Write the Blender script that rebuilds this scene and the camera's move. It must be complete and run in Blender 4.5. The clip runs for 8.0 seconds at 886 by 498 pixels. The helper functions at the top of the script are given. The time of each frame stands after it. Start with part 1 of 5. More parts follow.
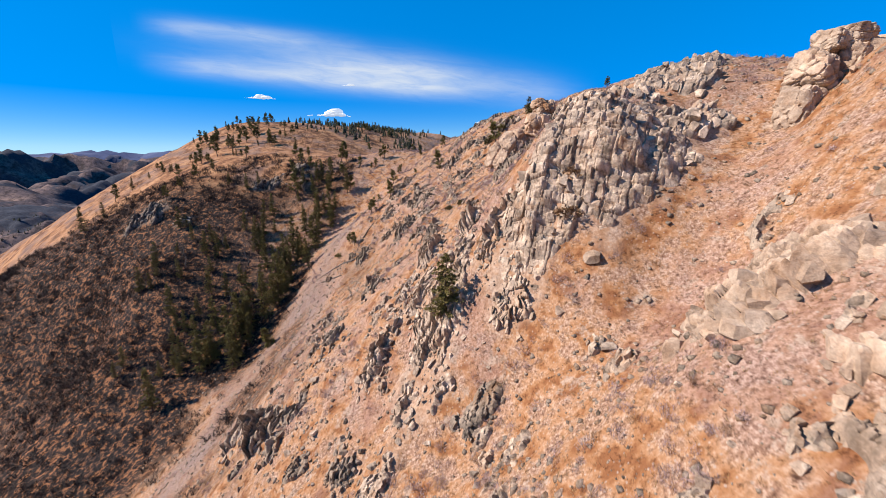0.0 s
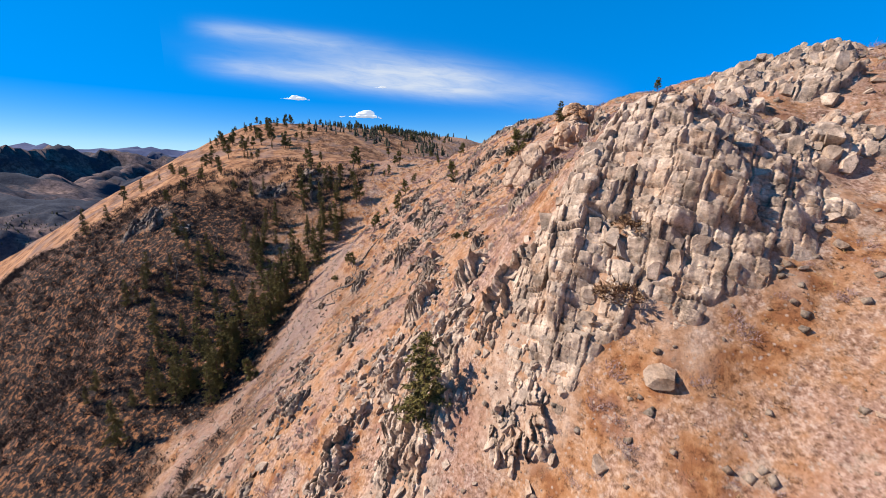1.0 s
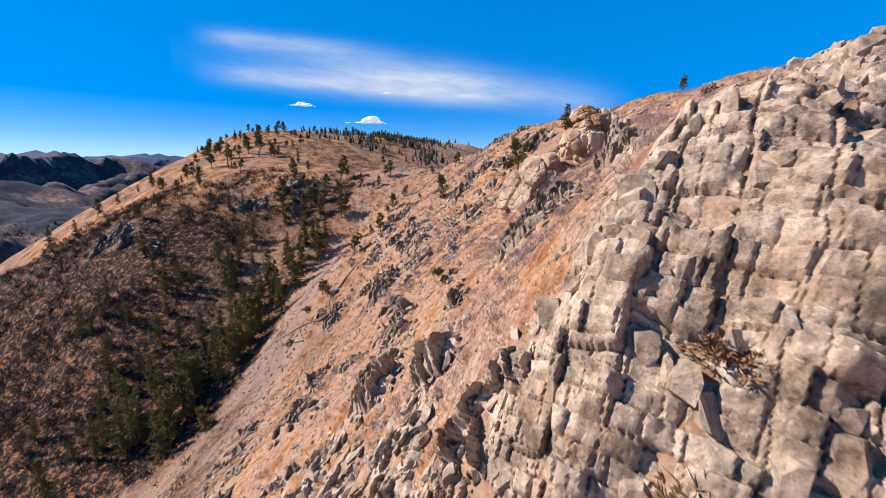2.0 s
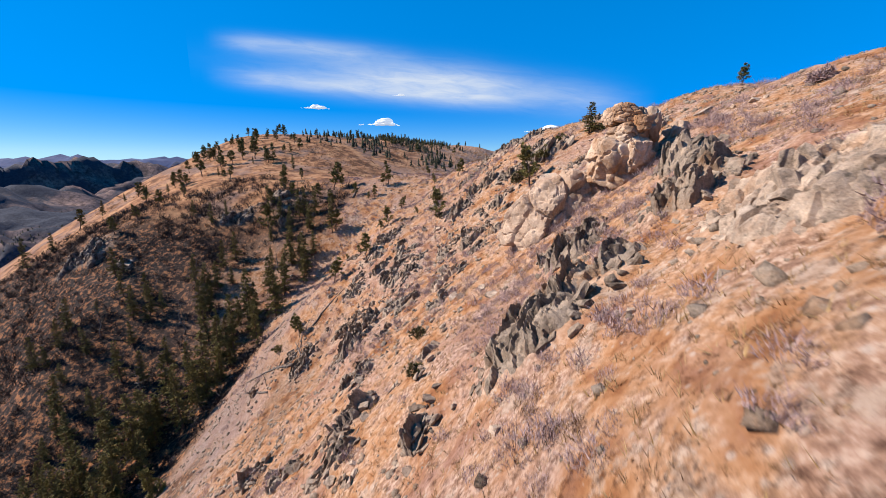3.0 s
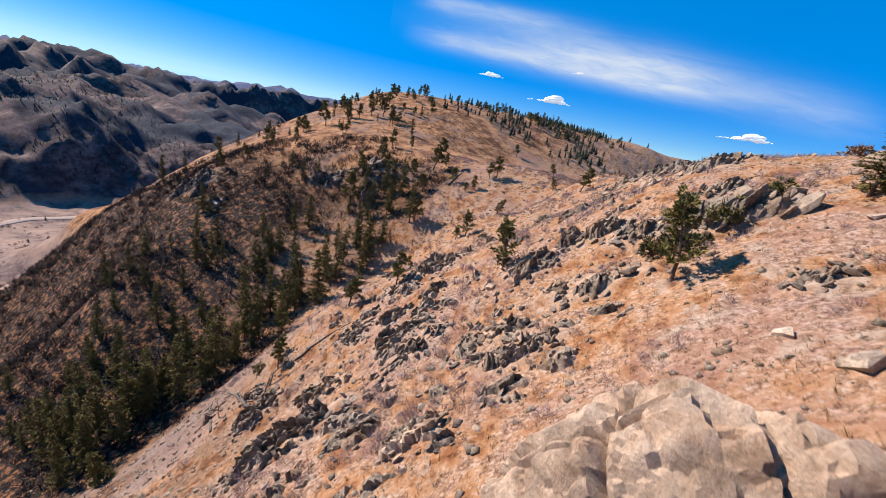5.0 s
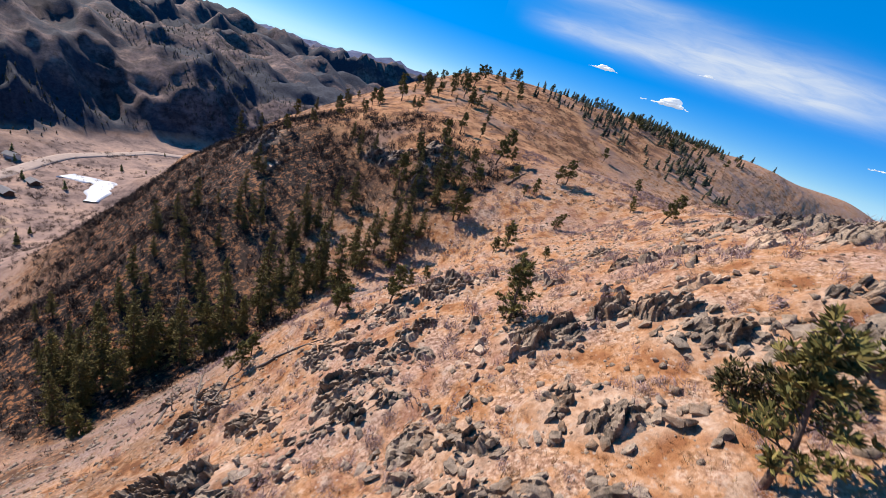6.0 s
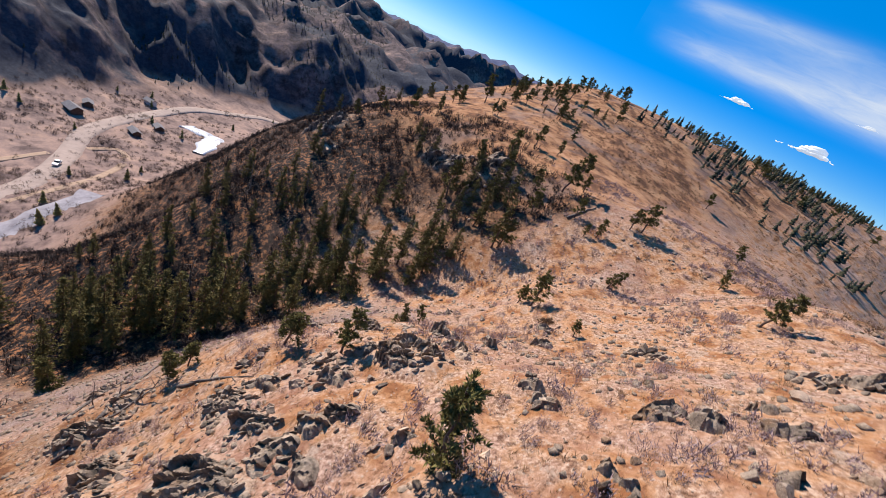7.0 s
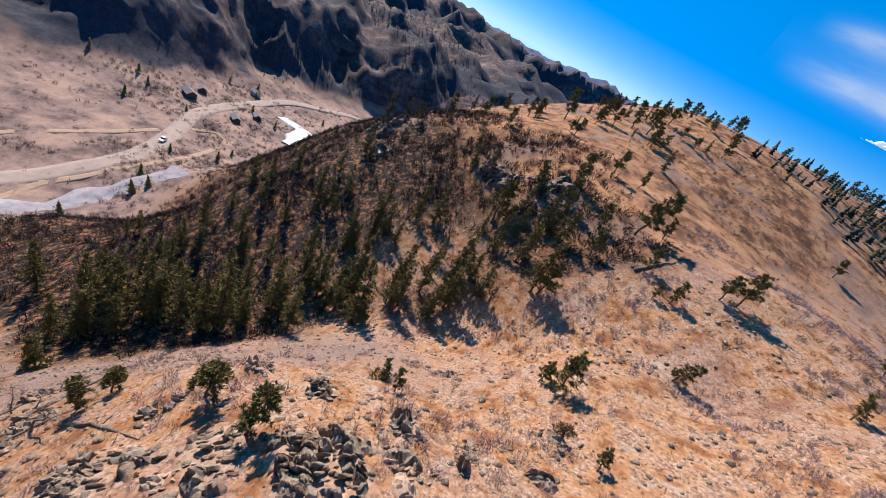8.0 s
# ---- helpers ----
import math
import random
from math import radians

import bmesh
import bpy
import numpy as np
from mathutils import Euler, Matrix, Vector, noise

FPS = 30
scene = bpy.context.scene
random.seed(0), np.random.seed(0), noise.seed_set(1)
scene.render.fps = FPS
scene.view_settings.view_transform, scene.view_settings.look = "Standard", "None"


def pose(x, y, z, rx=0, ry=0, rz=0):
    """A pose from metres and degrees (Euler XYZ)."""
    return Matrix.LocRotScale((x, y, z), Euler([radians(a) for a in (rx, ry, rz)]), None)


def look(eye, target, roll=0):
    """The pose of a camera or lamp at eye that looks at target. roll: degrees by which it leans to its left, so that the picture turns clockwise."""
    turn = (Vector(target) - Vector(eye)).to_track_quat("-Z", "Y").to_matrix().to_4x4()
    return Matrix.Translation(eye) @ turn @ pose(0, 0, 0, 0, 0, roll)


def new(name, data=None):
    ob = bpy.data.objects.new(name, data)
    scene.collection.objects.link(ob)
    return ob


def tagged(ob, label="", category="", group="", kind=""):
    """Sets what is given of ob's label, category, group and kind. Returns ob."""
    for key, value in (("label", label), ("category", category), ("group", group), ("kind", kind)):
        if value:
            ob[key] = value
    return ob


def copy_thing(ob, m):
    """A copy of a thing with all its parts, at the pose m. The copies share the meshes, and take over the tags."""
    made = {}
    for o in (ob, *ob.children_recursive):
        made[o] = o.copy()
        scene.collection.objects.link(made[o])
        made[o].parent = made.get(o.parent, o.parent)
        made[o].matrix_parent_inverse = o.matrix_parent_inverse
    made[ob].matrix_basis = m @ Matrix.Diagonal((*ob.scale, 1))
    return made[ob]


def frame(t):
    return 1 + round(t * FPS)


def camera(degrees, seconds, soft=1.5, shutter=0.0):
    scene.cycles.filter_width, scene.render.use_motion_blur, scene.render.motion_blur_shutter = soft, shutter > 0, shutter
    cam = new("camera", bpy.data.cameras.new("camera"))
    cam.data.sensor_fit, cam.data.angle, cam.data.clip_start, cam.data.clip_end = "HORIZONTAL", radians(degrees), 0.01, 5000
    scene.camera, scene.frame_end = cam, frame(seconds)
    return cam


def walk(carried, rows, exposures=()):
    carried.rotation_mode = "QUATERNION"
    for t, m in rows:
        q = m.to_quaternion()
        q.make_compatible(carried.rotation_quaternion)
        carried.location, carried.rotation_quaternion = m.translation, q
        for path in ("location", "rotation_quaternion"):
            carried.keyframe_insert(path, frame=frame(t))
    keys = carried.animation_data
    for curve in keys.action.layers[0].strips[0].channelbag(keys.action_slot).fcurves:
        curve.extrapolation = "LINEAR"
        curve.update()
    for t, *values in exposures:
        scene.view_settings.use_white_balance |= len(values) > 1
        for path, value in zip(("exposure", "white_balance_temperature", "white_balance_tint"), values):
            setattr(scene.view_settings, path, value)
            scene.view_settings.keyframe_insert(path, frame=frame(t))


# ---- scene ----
cam = camera(96.40, 8.0, soft=0.55, shutter=0.15)
# seconds, x, y, z in metres, Euler angles in degrees
PATH = [
    (0.0, 0.00, -0.00, 60.00, 77.34, 0.78, 1.26),
    (0.5, 1.22, 6.26, 61.05, 77.45, 0.18, 3.55),
    (1.0, 2.29, 12.04, 61.76, 77.72, -0.47, 5.31),
    (1.5, 3.24, 17.50, 62.45, 78.02, -0.52, 6.14),
    (2.0, 4.05, 22.70, 63.08, 78.40, -0.18, 6.07),
    (3.5, 5.74, 40.04, 65.36, 78.60, -1.02, 10.91),
    (4.0, 6.46, 45.47, 66.07, 77.83, -3.86, 16.31),
    (4.5, 6.92, 51.27, 67.09, 75.78, -7.21, 23.18),
    (6.0, 5.90, 67.42, 69.25, 67.85, -16.74, 43.96),
    (6.5, 4.55, 72.89, 70.07, 65.36, -20.27, 51.69),
    (7.0, 2.61, 77.95, 70.72, 62.68, -23.47, 59.77),
    (7.5, 0.24, 82.51, 71.18, 59.99, -25.40, 67.58),
    (8.0, -3.03, 86.35, 71.10, 58.11, -25.95, 74.13),
]
walk(cam, [(t, pose(x, y, z, rx, ry, rz)) for t, x, y, z, rx, ry, rz in PATH], [(0.0, 0.90)])

# ---------------------------------------------------------------- world, sun, exposure
SUN_FROM = Vector((-0.77, -0.07, 0.62)).normalized()      # towards the sun
world = bpy.data.worlds.new("world")
scene.world = world
world.use_nodes = True
wn, wl = world.node_tree.nodes, world.node_tree.links
sky = wn.new("ShaderNodeTexSky")
sky.sky_type = "NISHITA"
sky.sun_disc = False
sky.sun_elevation = math.asin(SUN_FROM.z)
sky.sun_rotation = math.atan2(SUN_FROM.x, SUN_FROM.y)
sky.altitude, sky.air_density, sky.dust_density, sky.ozone_density = 2000, 1.0, 0.0, 3.0
# thin mountain air: a deeper, more even blue
split = wn.new("ShaderNodeSeparateColor")
split.mode = "HSV"
wl.new(sky.outputs[0], split.inputs[0])
deep, even, gain = wn.new("ShaderNodeMath"), wn.new("ShaderNodeMath"), wn.new("ShaderNodeMath")
for node, op, by in ((deep, "MULTIPLY_ADD", 1.0), (even, "POWER", 0.42), (gain, "MULTIPLY", 4.0)):
    node.operation = op
    node.inputs[1].default_value = by
deep.use_clamp = True
deep.inputs[2].default_value = 0.40
wl.new(split.outputs[1], deep.inputs[0])
wl.new(split.outputs[2], even.inputs[0])
wl.new(even.outputs[0], gain.inputs[0])
joined = wn.new("ShaderNodeCombineColor")
joined.mode = "HSV"
hue = wn.new("ShaderNodeMath")
hue.operation = "MULTIPLY_ADD"
hue.inputs[1].default_value, hue.inputs[2].default_value = 0.10, 0.513
wl.new(deep.outputs[0], hue.inputs[0])
wl.new(hue.outputs[0], joined.inputs[0])
wl.new(deep.outputs[0], joined.inputs[1])
wl.new(gain.outputs[0], joined.inputs[2])
wl.new(joined.outputs[0], wn["Background"].inputs[0])
wn["Background"].inputs[1].default_value = 0.0575

sun = new("sun", bpy.data.lights.new("sun", "SUN"))
sun.data.energy, sun.data.angle, sun.data.color = 4.7, radians(0.55), (1.0, 0.88, 0.785)
sun.matrix_world = look((0, 0, 400), Vector((0, 0, 400)) - SUN_FROM)


# ---------------------------------------------------------------- lie of the land
# Each line runs along the ground: x, y, height in metres.
CREST = [(36, -80, 66), (33, -30, 69), (31, 5, 71), (30, 25, 70.5), (24, 43, 68.5), (25, 62, 70.7), (29, 82, 72.8),
         (18, 94, 71.4), (10, 98, 69.3), (3, 107, 66.4), (-5, 120, 64), (-12, 136, 63), (-22, 150, 62.5), (-30, 166, 61)]
BACK_SLOPE = [(70, -80, 48), (70, 0, 52), (70, 60, 54), (55, 120, 50), (30, 170, 45), (150, -50, 15), (150, 60, 15),
              (120, 170, 10), (60, 260, 20)]
UPPER_SLOPE = [(22, -30, 60), (22, 5, 61), (26, 32, 63), (18, 34, 61), (15, 45, 65.5), (14, 62, 64.5), (15, 82, 68), (6, 92, 66.5)]
MID_SLOPE = [(10, -20, 47), (11, 5, 50), (12, 17, 51.5), (16, 28, 56.5), (5, 37, 56.5), (4, 46, 56.5), (5, 60, 57),
             (4, 78, 58.5), (0, 84, 58.3), (-4, 104, 60), (-17, 120, 56.8), (-23, 132, 62)]
LOWER_SLOPE = [(-8, -10, 33), (-4, 10, 37), (1, 30, 45), (-10, 48, 44), (-16, 48, 39), (-5, 57, 48), (-10, 73, 47), (-16, 73, 41.3),
               (-11, 85, 52), (-21, 87, 47), (-19, 111, 53), (-30, 116, 52)]
GULLY = [(-29, 112, 47), (-35, 106, 42), (-38, 98, 36), (-38, 87, 30), (-42, 75, 22.5), (-44, 54, 15.5), (-54, 30, 4), (-80, 0, -10),
         (-110, -30, -20)]
SPUR_FOOT = [(-48, 117, 49.5), (-58, 110, 45), (-70, 88, 33), (-72, 78, 23), (-87, 84, 16.5), (-92, 52, 0), (-104, 62, -9), (-128, 92, 13.5), (-125, 45, -21)]
SPUR_FACE = [(-48, 119, 53), (-77, 106, 44), (-84, 113, 49), (-77, 100, 40), (-110, 110, 37), (-130, 108, 26.5)]
SPUR_CREST = [(-43, 140, 61.5), (-60, 136, 61), (-75, 132, 58.5), (-92, 130, 55), (-112, 134, 49.5), (-150, 136, 34), (-195, 140, 14), (-232, 138, -2), (-275, 150, -30)]
HILL = [(-80, 150, 64), (-80, 165, 68), (-82, 200, 77.5), (-110, 205, 79), (-95, 225, 81), (-60, 260, 81), (-35, 245, 75), (-5, 300, 77), (-20, 330, 80), (25, 370, 77), (20, 430, 76),
        (-35, 200, 66.5), (-36, 150, 61.5), (-34, 163, 61), (-10, 230, 65), (-150, 210, 60), (-210, 240, 10), (-120, 300, 60), (-60, 420, 50)]
VALLEY = [(-116, 31, -22), (-150, 36, -23.5), (-190, 50, -26), (-228, 55, -29), (-260, 85, -32), (-290, 72, -34), (-330, 112, -37),
          (-350, 150, -39), (-300, 165, -36), (-180, 88, -24), (-225, 115, -28), (-160, -20, -24), (-120, -60, -22), (-60, -120, 0)]
FAR_BANK = [(-268, 40, -30), (-305, 55, -33), (-374, 118, -39), (-385, 180, -39), (-235, -10, -27), (-205, -60, -24), (-330, 230, -36)]
FAR_SLOPE = [(-420, 60, 12), (-330, 0, 2), (-480, 150, 20), (-440, 240, 5), (-300, -80, 15), (-560, 0, 40), (-560, 250, 25), (-420, -150, 45)]
RIM = [(-300, 600, -20), (100, 700, 0), (300, 200, -40), (300, -200, -20), (0, -400, 20), (-420, 420, -10)]
CLIFF_TOP = [(11.2, 33.0, 62.7), (8, 34.5, 60.8), (13.2, 32.8, 62.4), (17.7, 34.0, 62.5), (11, 41, 64)]
CLIFF_FOOT = [(13.1, 29.3, 57.0), (10.4, 30.0, 56.2), (9.2, 29.2, 54.4), (5, 31.5, 51.8), (15.4, 30.0, 58.4), (16.8, 31.2, 59.8)]
HOLLOW = [(14.2, 25.0, 51.2), (11.6, 24.5, 49.8), (9.2, 26.4, 50.3), (6.6, 26.5, 47.2), (2.8, 27.8, 43.6), (-1.2, 31.0, 42.6), (17.6, 25.6, 54.6)]
SADDLE = [(-12.0, 120.5, 58.0), (-8.8, 112.5, 58.4), (-21.0, 110.0, 49.8), (-12.7, 74.4, 44.2), (-19.5, 73.8, 39.0)]
LINES = np.array([p for line in (CREST, CLIFF_TOP, CLIFF_FOOT, HOLLOW, SADDLE, BACK_SLOPE, UPPER_SLOPE, MID_SLOPE, LOWER_SLOPE, GULLY, SPUR_FOOT, SPUR_FACE, SPUR_CREST,
                                 HILL, VALLEY, FAR_BANK, FAR_SLOPE, RIM) for p in line], float)


def spread(r2):
    return np.sqrt(r2 + 9.0)


def solve_land():
    xy = LINES[:, :2]
    n = len(xy)
    k = spread(((xy[:, None] - xy[None]) ** 2).sum(2))
    a = np.zeros((n + 1, n + 1))
    a[:n, :n] = k - 0.15 * np.eye(n)
    a[:n, n] = a[n, :n] = 1
    return np.linalg.solve(a, np.append(LINES[:, 2], 0.0))


LAND = solve_land()


def base_height(x, y):
    """The smooth land, before rock and soil."""
    x, y = np.atleast_1d(np.asarray(x, float)), np.atleast_1d(np.asarray(y, float))
    out = np.full(x.shape, LAND[-1])
    for (px, py, _), w in zip(LINES, LAND[:-1]):
        out += w * spread((x - px) ** 2 + (y - py) ** 2)
    return out


# ---------------------------------------------------------------- noise on arrays
RNG = np.random.default_rng(7)
LATTICE = RNG.random((256, 256))


def vnoise(x, y):
    """Smooth value noise, -1 to 1, one cell a metre."""
    xi, yi = np.floor(x).astype(int), np.floor(y).astype(int)
    fx, fy = x - xi, y - yi
    fx, fy = fx * fx * fx * (fx * (fx * 6 - 15) + 10), fy * fy * fy * (fy * (fy * 6 - 15) + 10)
    a, b = LATTICE[xi % 256, yi % 256], LATTICE[(xi + 1) % 256, yi % 256]
    c, d = LATTICE[xi % 256, (yi + 1) % 256], LATTICE[(xi + 1) % 256, (yi + 1) % 256]
    return ((a + (b - a) * fx) * (1 - fy) + (c + (d - c) * fx) * fy) * 2 - 1


def fbm(x, y, octaves=4, gain=0.5):
    out, amp = np.zeros_like(np.asarray(x, float)), 1.0
    for k in range(octaves):
        out += amp * vnoise(x * 2 ** k + 17.3 * k, y * 2 ** k - 9.1 * k)
        amp *= gain
    return out


def ridged(x, y, octaves=5):
    out, amp = np.zeros_like(np.asarray(x, float)), 1.0
    for k in range(octaves):
        out += amp * (1 - np.abs(vnoise(x * 2 ** k + 31.7 * k, y * 2 ** k + 5.3 * k)) * 2)
        amp *= 0.5
    return out


def smooth(a, b, v):
    t = np.clip((v - a) / (b - a), 0, 1)
    return t * t * (3 - 2 * t)


def cells(x, y):
    """Broken blocks: for each cell of a jittered grid a random height, the distance to its edge, and a random slant."""
    xi, yi = np.floor(x).astype(int), np.floor(y).astype(int)
    best, second, val, slant = np.full(x.shape, 9.0), np.full(x.shape, 9.0), np.zeros(x.shape), np.zeros(x.shape)
    for dx in (-1, 0, 1):
        for dy in (-1, 0, 1):
            cx, cy = xi + dx, yi + dy
            jx, jy = LATTICE[cx % 256, cy % 256], LATTICE[(cx + 91) % 256, (cy + 37) % 256]
            d = (cx + jx - x) ** 2 + (cy + jy - y) ** 2
            near = d < best
            second = np.where(near, best, np.minimum(second, d))
            val = np.where(near, LATTICE[(cx + 13) % 256, (cy + 171) % 256], val)
            ax, ay = LATTICE[(cx + 57) % 256, (cy + 5) % 256] - 0.5, LATTICE[(cx + 201) % 256, (cy + 88) % 256] - 0.5
            slant = np.where(near, ax * (x - cx - jx) + ay * (y - cy - jy), slant)
            best = np.where(near, d, best)
    return val, np.sqrt(second) - np.sqrt(best), slant


# Outcrops on the slopes: x, y, half width across and along the slope, height that the rock stands proud, turn in degrees.
OUTCROPS = [
    (11.6, 32.9, 8.0, 4.2, 0.9, 0), (-2.0, 33.2, 2.8, 6.4, 1.6, -18), (-2.5, 45, 1.6, 3, 1.2, -20), (4, 35, 2.0, 1.6, 1.0, -20), (14, 45, 3.5, 2.4, 1.0, 0),
    (21.5, 46, 3.0, 4, 1.2, -15), (23, 41, 3, 2.6, 1.2, 0), (15.2, 18.4, 2.4, 2.8, 1.6, 0), (12.9, 18.6, 1.8, 2.2, 1.3, 20), (29, 33, 2.6, 2.6, 1.0, 0),
    (14.5, 12, 1.6, 1.4, 0.4, 10), (-22, 39.5, 4.5, 2.2, 1.8, -40), (-15, 44, 1.4, 1.3, 1.5, 0), (-9.5, 28, 2, 1.2, 0.8, 0),
    (0.5, 37.5, 1.6, 2, 0.8, -30), (-3, 54, 1.8, 2, 1.0, -30), (-5.5, 40.5, 1.4, 2.4, 1.1, -30), (6.9, 47.9, 2.6, 2.0, 1.5, -20),
    (13.2, 52.2, 1.6, 2.6, 1.0, -10), (8.8, 58, 1.3, 1.2, 0.8, 0), (-8, 72.5, 1.5, 4.2, 1.2, -30),
    (-6, 61, 1.6, 1.4, 0.9, 0), (-5, 79, 1.6, 2.4, 0.8, 0), (2.6, 76.3, 2.4, 1.3, 0.8, 15), (4.6, 81, 3.4, 1.8, 1.0, 10), (10.5, 84.5, 3.0, 1.6, 2.0, -20),
    (13, 76.6, 1.4, 0.9, 0.9, 0), (-10.5, 91.5, 1.8, 1.4, 1.0, 0), (-7.3, 80.5, 2.2, 1.2, 0.8, 15), (-12, 77, 2.4, 1.5, 0.8, 0), (-0.6, 86, 2.6, 1.8, 1.0, 0),
    (1.7, 88, 0.9, 0.9, 1.1, 0), (1.2, 79, 2.2, 1.4, 0.7, 0), (6.2, 86, 2.2, 1.8, 0.9, 0), (-13, 87.3, 2.0, 1.2, 0.8, 0), (-13.6, 96, 1.4, 1.2, 0.8, 0),
    (-11.4, 90.4, 1.6, 1.0, 0.9, 0), (-21, 89.5, 1.6, 1.0, 0.8, 0), (-13.4, 82.5, 1.8, 1.2, 0.7, 0), (9.5, 95.5, 2.4, 1.6, 0.8, 0), (6.5, 99, 2.2, 1.6, 1.0, 0),
    (-55.5, 121, 6, 3, 1.4, 10), (-46, 125, 4, 2.4, 1.8, -20), (-45, 120, 3, 2, 1.4, -20), (-74, 106, 3, 2, 1.0, 0),
    (-86, 110, 6, 3, 1.2, 10),
    (-27, 42.6, 2.6, 2.0, 1.7, -30), (4.4, 30.2, 1.7, 1.3, 0.9, -20), (20.5, 35.2, 2.6, 1.3, 1.5, 10), (25.6, 45.6, 3.0, 2.2, 1.4, 0), (19.4, 41.8, 0.9, 0.9, 1.8, 0),
    (12.6, 43.4, 2.0, 1.4, 1.4, -10), (14.4, 56.2, 1.5, 2.4, 1.1, -10), (-18, 76.3, 1.4, 2.2, 1.0, -30), (2.6, 103.2, 2.0, 1.1, 0.8, 0), (-4.2, 103.8, 1.3, 0.8, 0.8, 0),
    (-2.9, 50.6, 1.2, 1.6, 1.0, -30), (2.2, 48.2, 1.2, 1.5, 0.9, -20), (9.6, 56.2, 1.4, 1.9, 0.9, -20), (4.2, 88.0, 2.2, 1.2, 1.0, 0), (9.4, 88.4, 2.4, 1.2, 1.2, 0),
    (-10.4, 82.9, 1.5, 1.0, 0.9, 0), (-17.4, 92.3, 1.1, 0.9, 0.8, 0), (-3.4, 39.2, 1.5, 2.4, 1.3, -30), (-7.6, 36.6, 1.6, 2.6, 1.1, -20), (1.8, 40.6, 1.3, 1.8, 0.9, -20),
    (-10.6, 49.5, 1.4, 2.0, 1.0, -30), (-12.5, 57.5, 1.3, 2.0, 1.0, -30), (16.6, 38.6, 2.0, 1.0, 1.2, 0),
]


def rock_mask(x, y):
    """How much bare rock stands at a place, 0 to 1, and how proud."""
    m, proud = np.zeros(x.shape), np.zeros(x.shape)
    wob = 0.35 * fbm(x * 0.35, y * 0.35, 3)
    for cx, cy, a, b, h, turn in OUTCROPS:
        near = (np.abs(x - cx) < 2.2 * max(a, b)) & (np.abs(y - cy) < 2.2 * max(a, b))
        if not near.any():
            continue
        c, s = math.cos(radians(turn)), math.sin(radians(turn))
        u, v = x[near] - cx, y[near] - cy
        u, v = (u * c + v * s) / a, (-u * s + v * c) / b
        d = (np.abs(u) ** 2.6 + np.abs(v) ** 2.6) ** (1 / 2.6) + wob[near]
        k = 1 - smooth(0.78, 1.08, d)
        m[near] = np.maximum(m[near], k)
        proud[near] = np.maximum(proud[near], k * h)
    return m, proud


def height(x, y):
    """The ground as it stands, with its rock and its far hills."""
    x, y = np.atleast_1d(np.asarray(x, float)), np.atleast_1d(np.asarray(y, float))
    z = base_height(x, y)
    far = np.hypot(x + 40, y - 90)
    near = 1 - smooth(180, 320, far)
    # soil and small ribs
    z += near * (0.45 * fbm(x * 0.13, y * 0.13, 4) + 0.12 * fbm(x * 0.9, y * 0.9, 3))
    m, proud = rock_mask(x, y)
    u, v = x * 0.9 + y * 0.35, y * 0.8 - x * 0.3
    val, edge, slant = cells(u * 1.6, v * 1.6)
    z += proud * 0.35 + m * (0.2 * (val - 0.5) - 0.05)
    # hills across the valley, rising to the far range
    over = z - np.interp(x, [-420, -130], [-44, -22])
    z = z + smooth(3, 26, over) * smooth(-235, -300, x + 0.25 * np.minimum(y - 40, 0)) * (20 * (ridged(x * 0.0035 + 0.5 * y * 0.009, y * 0.012 - 0.4 * x * 0.009 + 7.7, 3) - 0.6) + 5 * (ridged(x * 0.03, y * 0.03 + 2.2, 3) - 0.5))
    d = np.hypot(x + 20, y - 80)
    west = smooth(480, 760, d)
    shore = np.interp(d, [0, 480, 620, 900, 1600, 2600, 4600, 7000], [20, 20, 30, 34, 34, 45, 70, 70])
    rise = np.interp(d, [0, 450, 700, 1200, 2500, 4600], [0, 8, 36, 42, 45, 45])
    spurs = ridged(x * 0.0026 + 0.4 * vnoise(x * 0.004, y * 0.004), y * 0.0026 + 3.1)
    folds = ridged(x * 0.009 + 4.7, y * 0.013 - 0.3 * x * 0.009, 4)
    east = smooth(-100, 500, x)
    shore = shore + 70 * smooth(2200, 4200, d) * smooth(0.4, 0.8, y / (np.abs(x) + 500))
    z = z * (1 - west) + west * (shore + rise * (spurs - 0.55) + 0.42 * rise * (folds - 0.5)) * (1 - 0.75 * east) - west * east * 20
    return z


# ---------------------------------------------------------------- node materials
def shader(name):
    mat = bpy.data.materials.new(name)
    mat.use_nodes = True
    return mat, mat.node_tree.nodes, mat.node_tree.links, mat.node_tree.nodes["Principled BSDF"]


def tex_noise(n, l, scale, detail=4, rough=0.6, vec=None, dist=0.0):
    t = n.new("ShaderNodeTexNoise")
    t.inputs["Scale"].default_value, t.inputs["Detail"].default_value, t.inputs["Roughness"].default_value = scale, detail, rough
    t.inputs["Distortion"].default_value = dist
    if vec:
        l.new(vec, t.inputs["Vector"])
    return t.outputs[0]


def ramp(n, l, fac, stops):
    r = n.new("ShaderNodeValToRGB")
    while len(r.color_ramp.elements) < len(stops):
        r.color_ramp.elements.new(0.5)
    for e, (p, c) in zip(r.color_ramp.elements, stops):
        e.position = p
        e.color = (*c, 1) if len(c) == 3 else c
    l.new(fac, r.inputs[0])
    return r.outputs[0]


